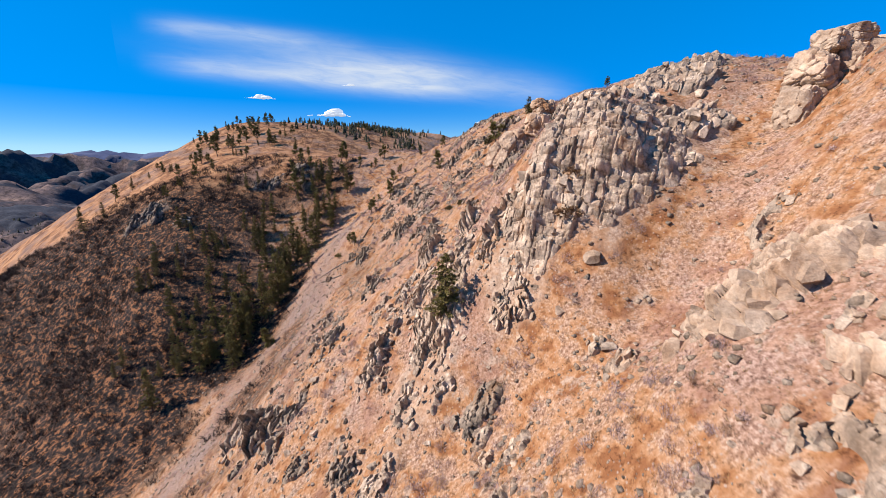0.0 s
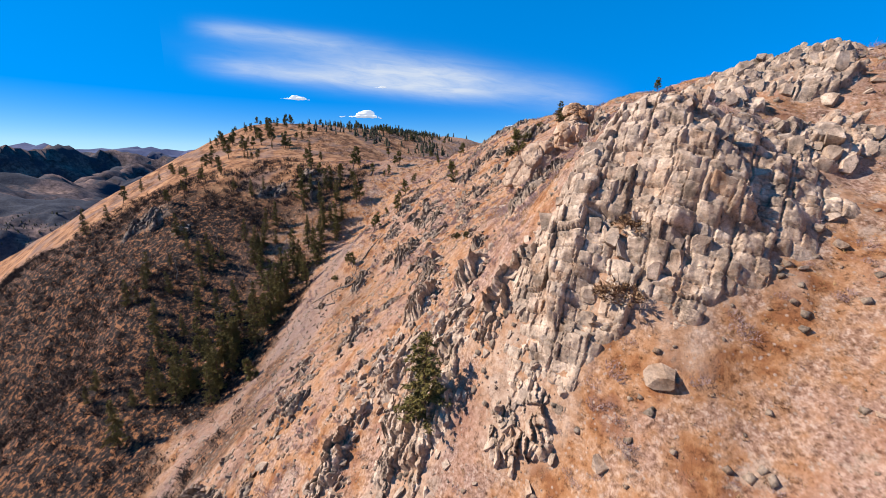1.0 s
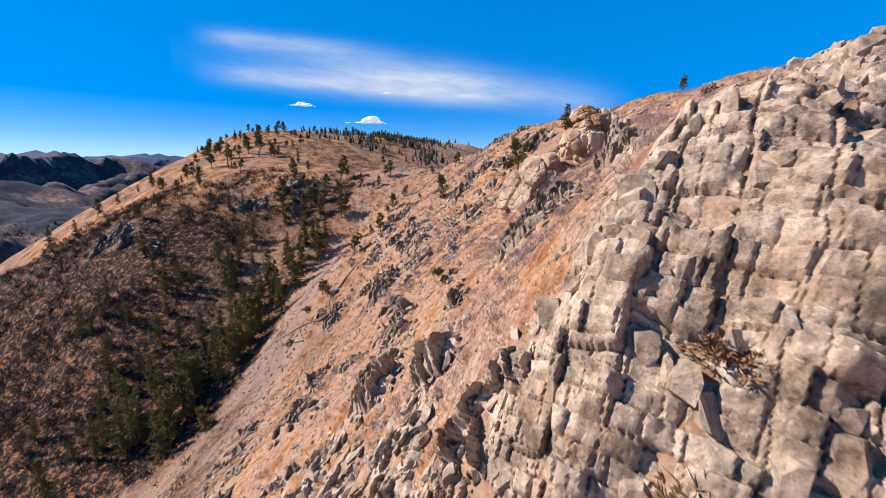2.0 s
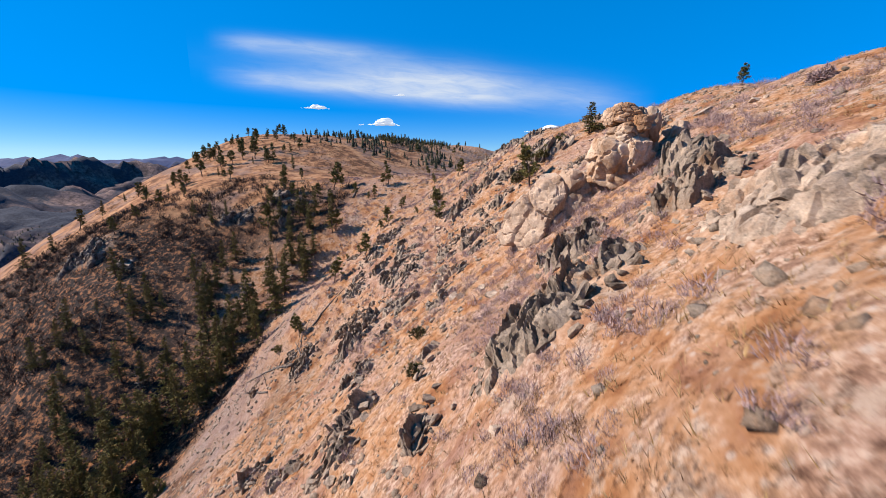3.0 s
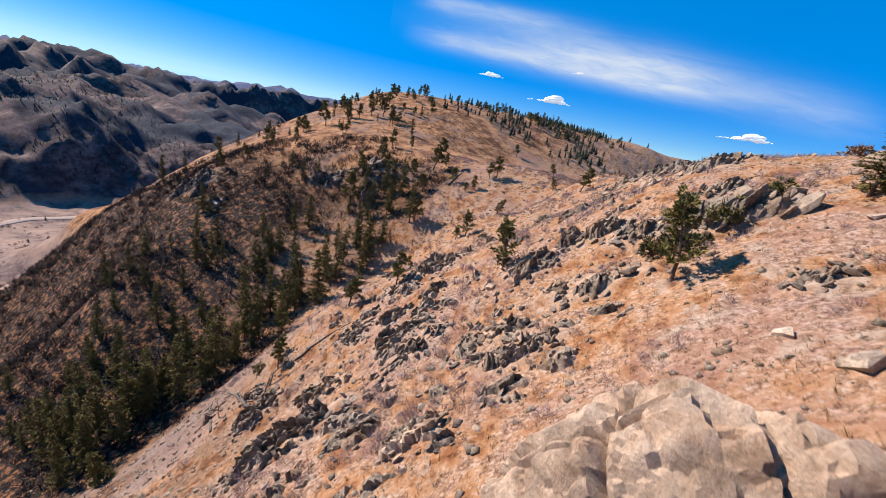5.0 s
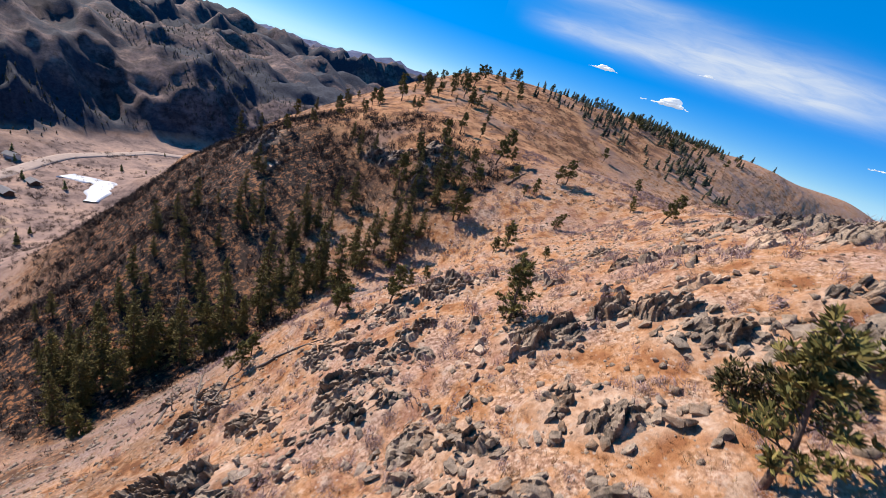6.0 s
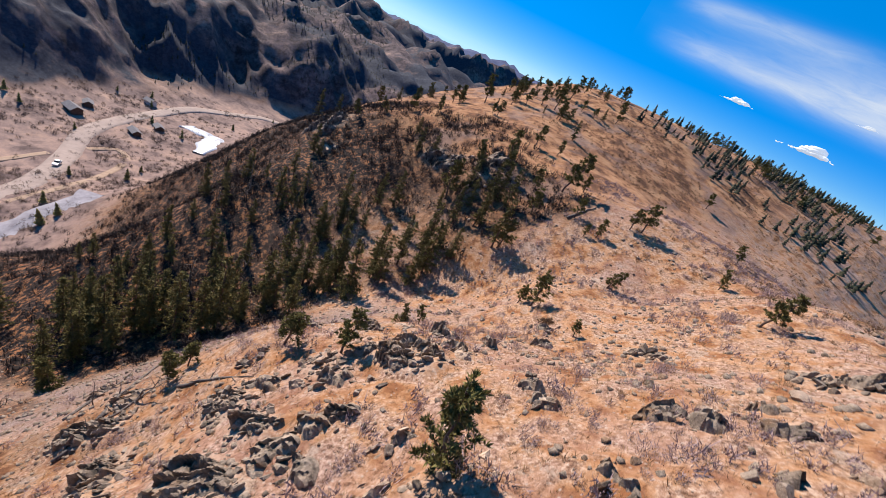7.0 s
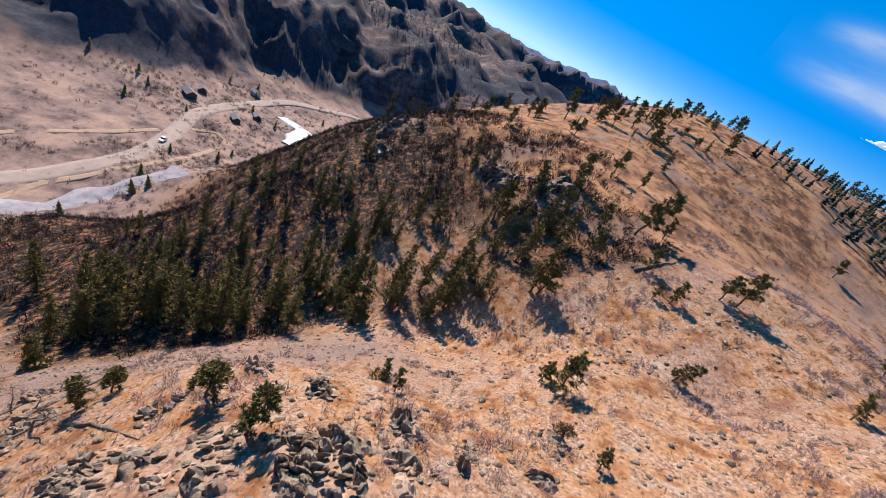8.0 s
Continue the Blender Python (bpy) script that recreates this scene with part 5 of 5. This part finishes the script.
def house(x, y, turn, w, d, h, wall, label):
    """A plain ranch house: walls, a gabled roof with eaves, a door and windows."""
    base = tagged(new("house"), label, "house", "houses in the valley")
    base.matrix_basis = pose(x, y, at_ground(x, y), 0, 0, turn)
    v, f = [], []
    box(v, f, -w / 2, -d / 2, -1, w / 2, d / 2, h)
    k = len(v)
    v += [(-w / 2, -d / 2, h), (-w / 2, d / 2, h), (-w / 2, 0, h + d * 0.3), (w / 2, -d / 2, h), (w / 2, d / 2, h), (w / 2, 0, h + d * 0.3)]
    f += [(k, k + 2, k + 1), (k + 3, k + 4, k + 5)]
    part("wall", mesh_of("wall", v, f, wall), base)
    v, f = [], []
    e, t = 0.6, 0.18
    top, low = h + d * 0.3 + 0.05, h - e * 0.6 + 0.05
    for s in (-1, 1):
        k = len(v)
        y1 = s * (d / 2 + e)
        v += [(-w / 2 - e, 0, top), (w / 2 + e, 0, top), (w / 2 + e, y1, low), (-w / 2 - e, y1, low),
              (-w / 2 - e, 0, top + t), (w / 2 + e, 0, top + t), (w / 2 + e, y1, low + t), (-w / 2 - e, y1, low + t)]
        f += [(k, k + 1, k + 2, k + 3), (k + 4, k + 7, k + 6, k + 5), (k + 2, k + 6, k + 7, k + 3), (k, k + 3, k + 7, k + 4), (k + 1, k + 5, k + 6, k + 2)]
    part("roof", mesh_of("roof", v, f, ROOF), base)
    for i, wx in enumerate((-0.32, -0.08, 0.3)):
        v, f = [], []
        box(v, f, wx * w - 0.6, d / 2 - 0.05, 0.9, wx * w + 0.6, d / 2 + 0.04, 2.0)
        window = part("window", mesh_of("window", v, f, WHITE_WALL), base)
        v, f = [], []
        box(v, f, wx * w - 0.5, d / 2 + 0.03, 1.0, wx * w + 0.5, d / 2 + 0.06, 1.9)
        part("pane", mesh_of("pane", v, f, GLASS), window)
    v, f = [], []
    box(v, f, 0.08 * w, d / 2 - 0.05, 0, 0.08 * w + 0.95, d / 2 + 0.04, 2.05)
    part("door", mesh_of("door", v, f, ROOF), base)
    return base


house(-257, 46, 30, 7.5, 5, 2.4, WALL, "low dark timber house beside the valley road")
house(-272, 50, 10, 5, 3.6, 2.2, WALL, "small dark timber barn near the house")
house(-306, 76, 40, 5.5, 4, 2.6, WHITE_WALL, "white walled house at the valley's edge")
house(-246, 71, 20, 6.5, 3.6, 2.0, WALL, "long dark shed beside the road")
house(-260, 81, 15, 5, 3.4, 2.0, WALL, "dark wooden cabin near the river")


def parked_car(x, y, turn):
    """A small white car: body, cabin, glass and wheels."""
    base = tagged(new("car"), "small white car standing on the gravel road", "car")
    base.matrix_basis = pose(x, y, at_ground(x, y) + 0.62, 0, 0, turn)
    prof = [(-2.1, 0.35), (-2.15, 0.75), (-1.3, 0.92), (1.9, 0.98), (2.1, 0.8), (2.1, 0.35)]
    roof = [(-0.75, 0.95), (-0.2, 1.42), (1.2, 1.45), (1.75, 0.98)]
    for name, line, half, mat in (("body", prof, 0.88, PAINT), ("cabin", roof, 0.72, GLASS)):
        n = len(line)
        v = [(px_, -half, pz) for px_, pz in line] + [(px_, half, pz) for px_, pz in line]
        f = [tuple(range(n)), tuple(reversed(range(n, 2 * n)))] + [(i, n + i, n + (i + 1) % n, (i + 1) % n) for i in range(n)]
        part(name, mesh_of(name, v, f, mat), base)
    v, f = [], []
    box(v, f, -0.1, -0.7, 1.43, 1.1, 0.7, 1.5)
    part("roof_panel", mesh_of("roof_panel", v, f, PAINT), base)
    for wx in (-1.35, 1.35):
        for wy in (-0.8, 0.8):
            tv, tf = [], []
            tube(tv, tf, [Vector((wx, wy - 0.1, 0.33)), Vector((wx, wy + 0.1, 0.33))], [0.33, 0.33], 14)
            wheel = part("wheel", mesh_of("wheel", tv, tf, RUBBER), base)
            tv, tf = [], []
            tube(tv, tf, [Vector((wx, wy - 0.11, 0.33)), Vector((wx, wy + 0.11, 0.33))], [0.2, 0.2], 12)
            part("rim", mesh_of("rim", tv, tf, ROOF), wheel)


parked_car(-186, 50.3, 170)


# ---------------------------------------------------------------- dead wood
def fallen_log(a, b, r, label, branches=4):
    rnd = random.Random(int(a[0] * 7 + a[1]))
    pts = []
    za, zb = at_ground(*a), at_ground(*b)
    for k in range(8):
        t = k / 7
        x, y = a[0] + (b[0] - a[0]) * t, a[1] + (b[1] - a[1]) * t
        pts.append(Vector((x + rnd.gauss(0, 0.05), y + rnd.gauss(0, 0.05), max(za + (zb - za) * t, at_ground(x, y)) + r * 0.7)))
    v, f = [], []
    tube(v, f, pts, [r * (1 - 0.7 * k / 7) for k in range(8)], 8)
    origin = pts[0].copy()
    base = tagged(new("fallen_log"), label, "log", "fallen trees")
    base.location = origin
    part("trunk", mesh_of("trunk", [q - origin for q in v], f, CHAR, False), base)
    for _ in range(branches):
        k = rnd.randrange(2, 7)
        d = Vector((rnd.gauss(0, 1), rnd.gauss(0, 1), abs(rnd.gauss(0.5, 0.4)))).normalized() * rnd.uniform(0.5, 1.3)
        v, f = [], []
        tube(v, f, [pts[k] - origin, pts[k] - origin + d * 0.6, pts[k] - origin + d + Vector((0, 0, 0.1))], [r * 0.35, r * 0.2, 0.01], 5)
        part("branch", mesh_of("branch", v, f, CHAR, False), base)


def snag(x, y, h, lean, turn, label):
    rnd = random.Random(int(x * 13 + y))
    base = tagged(new("dead_tree"), label, "dead tree", "dead trees")
    base.matrix_basis = pose(x, y, at_ground(x, y) - 0.2, 0, lean, turn)
    pts = [Vector((rnd.gauss(0, 0.03) * h * (k > 0), rnd.gauss(0, 0.03) * h * (k > 0), h * k / 5)) for k in range(6)]
    v, f = [], []
    tube(v, f, pts, [0.022 * h * (1 - 0.85 * k / 5) for k in range(6)], 7)
    part("trunk", mesh_of("trunk", v, f, CHAR, False), base)
    for _ in range(14):
        k = rnd.randrange(1, 5)
        r = pts[k].lerp(pts[k + 1], rnd.random())
        d = Vector((rnd.gauss(0, 1), rnd.gauss(0, 1), rnd.uniform(-0.2, 0.8))).normalized() * h * rnd.uniform(0.1, 0.22)
        v, f = [], []
        tube(v, f, [r, r + d * 0.55 + Vector((0, 0, 0.05)), r + d], [0.007 * h, 0.004 * h, 0.004], 5)
        part("branch", mesh_of("branch", v, f, CHAR, False), base)


fallen_log((-19.4, 76.4), (-29, 80.5), 0.16, "long blackened fallen trunk on the scree")
fallen_log((-18.7, 80.7), (-15.5, 84.2), 0.12, "grey fallen dead trunk on the slope")
fallen_log((-22, 74.5), (-28, 78.2), 0.14, "blackened fallen trunk with stubs", 6)
fallen_log((-28.8, 124.2), (-29, 129), 0.2, "bleached grey fallen trunk near pines", 2)
fallen_log((-16.6, 74.7), (-21, 80), 0.14, "charred fallen trunk on rocky slope", 7)
for x, y, h, lean, turn in ((-19.5, 78.5, 4.0, 25, 60), (-23, 76, 2.6, 10, 200), (-47, 90, 6.5, 4, 10), (-52, 96, 7, -5, 70), (-44, 103, 6, 6, 150), (-60, 100, 6, 3, 260),
                            (-40, 109, 5, -4, 30), (-56, 105, 6, 5, 100), (-65, 92, 6.5, -3, 310), (-50, 84, 7, 4, 190)):
    snag(x, y, h, lean, turn, "charred leafless dead tree on the slope")


# ---------------------------------------------------------------- bushes of a size of their own
def bush(x, y, r, leaves, seed, label, name="bush", dense=150):
    """A rounded bush: forking stems and sprays of leaf."""
    rnd = random.Random(seed)
    stems, cv, cf = [], [], []
    for _ in range(9):
        sv, sf = [], []
        stems.append((sv, sf))
        a, e = rnd.uniform(0, 6.28), rnd.uniform(0.5, 1.4)
        d = Vector((math.cos(a) * math.cos(e), math.sin(a) * math.cos(e), math.sin(e)))
        tube(sv, sf, [Vector((0, 0, -0.2)), d * r * 0.5 + Vector((0, 0, 0.05)), d * r * 0.95], [0.035 * r + 0.01, 0.02 * r + 0.006, 0.006], 5)
    for _ in range(dense):
        d = Vector((rnd.gauss(0, 1), rnd.gauss(0, 1), rnd.gauss(0.35, 0.8))).normalized()
        if d.z < -0.1:
            continue
        q = d * r * rnd.uniform(0.55, 1.0) * (0.8 + 0.35 * math.sin(3 * d.x + seed) * math.cos(2.5 * d.y))
        spray(cv, cf, Vector((q.x, q.y, q.z * 0.85)), d, 0.13 + 0.11 * r, rnd, 8)
    base = tagged(new(name), label, "bush", "bushes on the slope")
    base.location = (x, y, at_ground(x, y))
    for sv, sf in stems:
        part("stem", mesh_of("stem", sv, sf, BARK, False), base)
    part("foliage", mesh_of("foliage", cv, cf, leaves), base)


for k, (x, y, r, mat, label) in enumerate((
        (-0.3, 61.3, 0.85, JUNIPER, "olive brown rounded juniper bush on grass"), (9.0, 30.4, 1.3, RUSSET, "big brown leafless bush at the cliff foot"),
        (8.6, 82.8, 1.5, JUNIPER, "spreading yellow green juniper by rocks"), (10.2, 83.6, 1.5, NEEDLES, "dark green juniper against a rock face"),
        (12.2, 85.0, 1.4, NEEDLES, "dark green juniper against a rock face"), (7.4, 83.0, 1.2, JUNIPER, "spreading yellow green juniper by rocks"),
        (1.2, 52.6, 0.6, JUNIPER, "small olive juniper bush on slope"), (-2.4, 87.2, 0.9, JUNIPER, "yellow green juniper under a crooked pine"),
        (-20, 97.5, 0.9, NEEDLES, "small dark green juniper on scree"), (-12, 105, 0.8, RUSSET, "brown leafless shrub on scree"),
        (22.5, 60, 0.9, TWIGS, "mauve leafless shrub on the crest"), (-36, 71.5, 1.8, NEEDLES, "wide low dark green juniper by fallen trunks"),
        (-24, 81, 1.0, NEEDLES, "dark green juniper bush on slope"), (9.7, 31.6, 0.9, RUSSET, "brown leafless bush at the cliff foot"),
        (17, 93, 1.0, RUSSET, "brown leafless bush on the ridge"), (16.2, 83.0, 1.0, NEEDLES, "dark green juniper beside a pine"))):
    bush(x, y, r, mat, 500 + k, label, dense=240 if r > 1.1 else 150)


# ---------------------------------------------------------------- far growth, joined
def cone_tree(seed):
    """A far conifer: a ragged stack of needle skirts on a stem."""
    rnd = random.Random(seed)
    v, f = [], []
    for k in range(4):
        z, r, t = 0.12 + 0.2 * k, 0.24 * (1 - 0.2 * k), 0.42 + 0.2 * k
        top = len(v)
        v.append((rnd.gauss(0, 0.02), rnd.gauss(0, 0.02), min(t, 1.0)))
        n = 7
        for s in range(n):
            a = 2 * math.pi * s / n
            q = r * rnd.uniform(0.6, 1.2)
            v.append((math.cos(a) * q, math.sin(a) * q, z + rnd.uniform(-0.05, 0.05)))
        for s in range(n):
            f.append((top, top + 1 + s, top + 1 + (s + 1) % n))
    k = len(v)
    v += [(0.02, 0, -0.05), (-0.01, 0.02, -0.05), (-0.01, -0.02, -0.05), (0, 0, 0.5)]
    f += [(k, k + 1, k + 3), (k + 1, k + 2, k + 3), (k + 2, k, k + 3)]
    return np.array(v), np.array(f)


VALLEY_TWIGS = mat_plant("valley_twigs", (0.09, 0.06, 0.045), (0.17, 0.12, 0.09), (0.27, 0.19, 0.14))
PINE_DARK = mat_plant("far_pine_needles", (0.02, 0.024, 0.014), (0.04, 0.045, 0.022), (0.075, 0.07, 0.035))
CONES = [cone_tree(k) for k in range(6)]


def hill_wood(x, y):
    z = base_height(x, y)
    right = np.exp(-((x + 45 + 0.25 * (y - 230)) / 26) ** 2) * smooth(190, 215, y) * (1 - smooth(300, 330, y))
    return np.clip(right * (0.5 + fbm(x * 0.05, y * 0.05, 3)), 0, 1)


def bank_wood(x, y):
    z = base_height(x, y)
    low = np.exp(-((z - np.interp(x, [-420, -130], [-42, -20])) / 4) ** 2)
    return np.clip(low * (0.15 + 1.3 * smooth(0.05, 0.5, fbm(x * 0.03, y * 0.03, 4))), 0, 1) * (x < -95)


def far_wood(x, y):
    z = lay(x, y)
    return smooth(0.02, 0.2, fbm(x * 0.008, y * 0.008, 4)) * smooth(4, 14, z - np.interp(x, [-420, -130], [-44, -22])) * (x < -230)


def hill_tussocks(x, y):
    return np.clip(0.35 + fbm(x * 0.06, y * 0.06, 3), 0.05, 1)


p = spots(520, -110, 40, 190, 330, hill_wood)
scattered("hill_wood", CONES, p, turns(len(p), 0.04), RNG.uniform(1.8, 3.8, len(p)), PINE_DARK, "dark pine wood on the back of the hill", "woods")
p = spots(2800, -360, -95, -60, 180, bank_wood)
scattered("valley_brush", BUSHES, p, turns(len(p), 0.1), RNG.uniform(0.9, 2.6, len(p)), VALLEY_TWIGS, "brown leafless brush along the river and road", "brush")
p = spots(34, -360, -95, -60, 180, bank_wood)
scattered("valley_trees", CONES, p, turns(len(p), 0.05), RNG.uniform(3.0, 6.0, len(p)), FIR, "scattered dark conifers on the valley floor", "woods")
p = spots(6500, -900, -290, -350, 700, far_wood)
scattered("far_woods", CONES, p, turns(len(p), 0.05), RNG.uniform(1.6, 3.2, len(p)), PINE_DARK, "dark conifer woods on hills across the valley", "woods")
p = spots(5200, -130, 20, 118, 300, hill_tussocks)
scattered("hill_tussocks", BUSHES, p, turns(len(p), 0.2), RNG.uniform(0.35, 0.95, len(p)), RUSSET, "low brown tussocks dotting the grassy hill", "brush")


# ---------------------------------------------------------------- clouds
def mat_cirrus():
    mat = bpy.data.materials.new("thin_high_cloud")
    mat.use_nodes = True
    n, l = mat.node_tree.nodes, mat.node_tree.links
    n.remove(n["Principled BSDF"])
    tc = n.new("ShaderNodeTexCoord").outputs["Object"]
    mp = n.new("ShaderNodeMapping")
    mp.inputs["Scale"].default_value = (1.6, 9.0, 1.0)
    mp.inputs["Rotation"].default_value = (0, 0, radians(-5))
    l.new(tc, mp.inputs["Vector"])
    fibre = tex_noise(n, l, 1.3, 7, 0.62, mp.outputs[0], 0.7)
    cover = attr(n, "cover")[2]
    m = n.new("ShaderNodeMath")
    m.operation = "MULTIPLY"
    l.new(ramp(n, l, fibre, [(0.32, (0.62, 0.62, 0.62)), (0.64, (1, 1, 1))]), m.inputs[0])
    l.new(cover, m.inputs[1])
    # emission stands in for sunlight scattered by the thin cloud
    em, tr_, mx = n.new("ShaderNodeEmission"), n.new("ShaderNodeBsdfTransparent"), n.new("ShaderNodeMixShader")
    em.inputs[0].default_value, em.inputs[1].default_value = (0.80, 0.88, 1.0, 1), 0.48
    l.new(m.outputs[0], mx.inputs[0])
    l.new(tr_.outputs[0], mx.inputs[1])
    l.new(em.outputs[0], mx.inputs[2])
    l.new(mx.outputs[0], n["Material Output"].inputs[0])
    return mat


def cirrus(corner, across, down):
    """A thin sheet of high cloud, far off; coordinates run 0 to 5 across and 0 to 1 down."""
    nx, ny = 100, 40
    u, v = np.meshgrid(np.linspace(0, 1, nx), np.linspace(0, 1, ny))
    u, v = u.ravel(), v.ravel()
    core = 0.62 * np.exp(-(((u - 0.46) / 0.15) ** 2 + ((v - 0.51) / 0.15) ** 2))
    upper = 0.52 * np.exp(-((v - 0.33 + 0.13 * u) / 0.075) ** 2) * smooth(0.03, 0.14, u) * (1 - smooth(0.22, 0.48, u))
    lower = 0.52 * np.exp(-((v - 0.67 + 0.08 * u) / 0.085) ** 2) * smooth(0.02, 0.16, u) * (1 - smooth(0.5, 0.72, u))
    veil = 0.26 * np.exp(-(((u - 0.40) / 0.27) ** 2 + ((v - 0.52) / 0.24) ** 2) ** 1.5)
    tail = 0.40 * np.exp(-((v - 0.50 - 0.14 * (u - 0.6)) / 0.17) ** 2) * smooth(0.42, 0.6, u) * (1 - smooth(0.80, 1.0, u))
    dens = np.clip(core + upper + lower + veil + tail, 0, 0.9)
    verts = np.column_stack([u * 5, v, 0 * u])
    f = [(j * nx + i, j * nx + i + 1, (j + 1) * nx + i + 1, (j + 1) * nx + i) for j in range(ny - 1) for i in range(nx - 1)]
    me = mesh_of("high_cloud", verts, f, mat_cirrus())
    at = me.attributes.new("cover", "FLOAT", "POINT")
    at.data.foreach_set("value", dens.astype(np.float32))
    ob = new("high_cloud", me)
    a, b = Vector(across) / 5, Vector(down)
    nrm = a.cross(b).normalized()
    ob.matrix_basis = Matrix(((a.x, b.x, nrm.x, corner[0]), (a.y, b.y, nrm.y, corner[1]), (a.z, b.z, nrm.z, corner[2]), (0, 0, 0, 1)))
    ob.visible_shadow = False
    return tagged(ob, "long thin white streaky cloud in blue sky", "cloud", "clouds", "structure")


CLOUD = mat_plain("cloud_white", [(0.3, (0.86, 0.87, 0.9)), (0.7, (0.92, 0.92, 0.93))], 0.004, 1.0, 0.0)
# added emission that brightens the puffs' shaded undersides
glow = CLOUD.node_tree.nodes["Principled BSDF"]
glow.inputs["Emission Color"].default_value, glow.inputs["Emission Strength"].default_value = (0.9, 0.95, 1.0, 1), 0.26


def puff(at, width, tall, seed, label):
    """A small fair-weather cloud: flat below, heaped above."""
    rnd = random.Random(seed)
    side = Vector((-at[1], at[0], 0)).normalized()
    bm = bmesh.new()
    for k in range(44):
        t = rnd.uniform(-0.5, 0.5)
        hump = (0.22 + 0.78 * math.exp(-((t + 0.12) / 0.2) ** 2)) * (1 - abs(2 * t) ** 3)
        r = tall * max(hump, 0.12) * rnd.uniform(0.18, 0.36)
        c = side * t * width + Vector((0, 0, r * 0.4 + rnd.random() * hump * 0.45 * tall))
        bmesh.ops.create_icosphere(bm, subdivisions=2, radius=1.0, matrix=Matrix.Translation(c) @ Matrix.Diagonal((r * 2.2, r * 2.2, r * 0.75, 1)))
    for v in bm.verts:
        v.co += Vector(noise.noise_vector(v.co * (5.0 / tall))) * tall * 0.10 + Vector(noise.noise_vector(v.co * (14.0 / tall))) * tall * 0.04
    me = bpy.data.meshes.new("cloud")
    bm.to_mesh(me)
    bm.free()
    me.shade_smooth()
    me.materials.append(CLOUD)
    ob = new("cloud", me)
    ob.location = at
    ob.visible_shadow = False
    return tagged(ob, label, "cloud", "clouds", "structure")


cirrus((-2618, 3305, 1414), (4299, 579, -15), (-163, 92, -779))
puff((-1840, 3987, 660), 290, 62, 1, "small white cloud in blue sky")
puff((-1247, 4231, 515), 430, 92, 2, "flat bottomed white heaped cloud in blue sky")
puff((-1034, 4250, 805), 150, 30, 3, "tiny white wisp of cloud in blue sky")
puff((470, 4408, 445), 420, 90, 4, "small white cloud behind the ridge")
puff((-4150, 1450, 0), 1100, 110, 5, "white cloud bank low over far hills")
puff((-4080, 1900, 40), 700, 80, 6, "white cloud bank low over far hills")
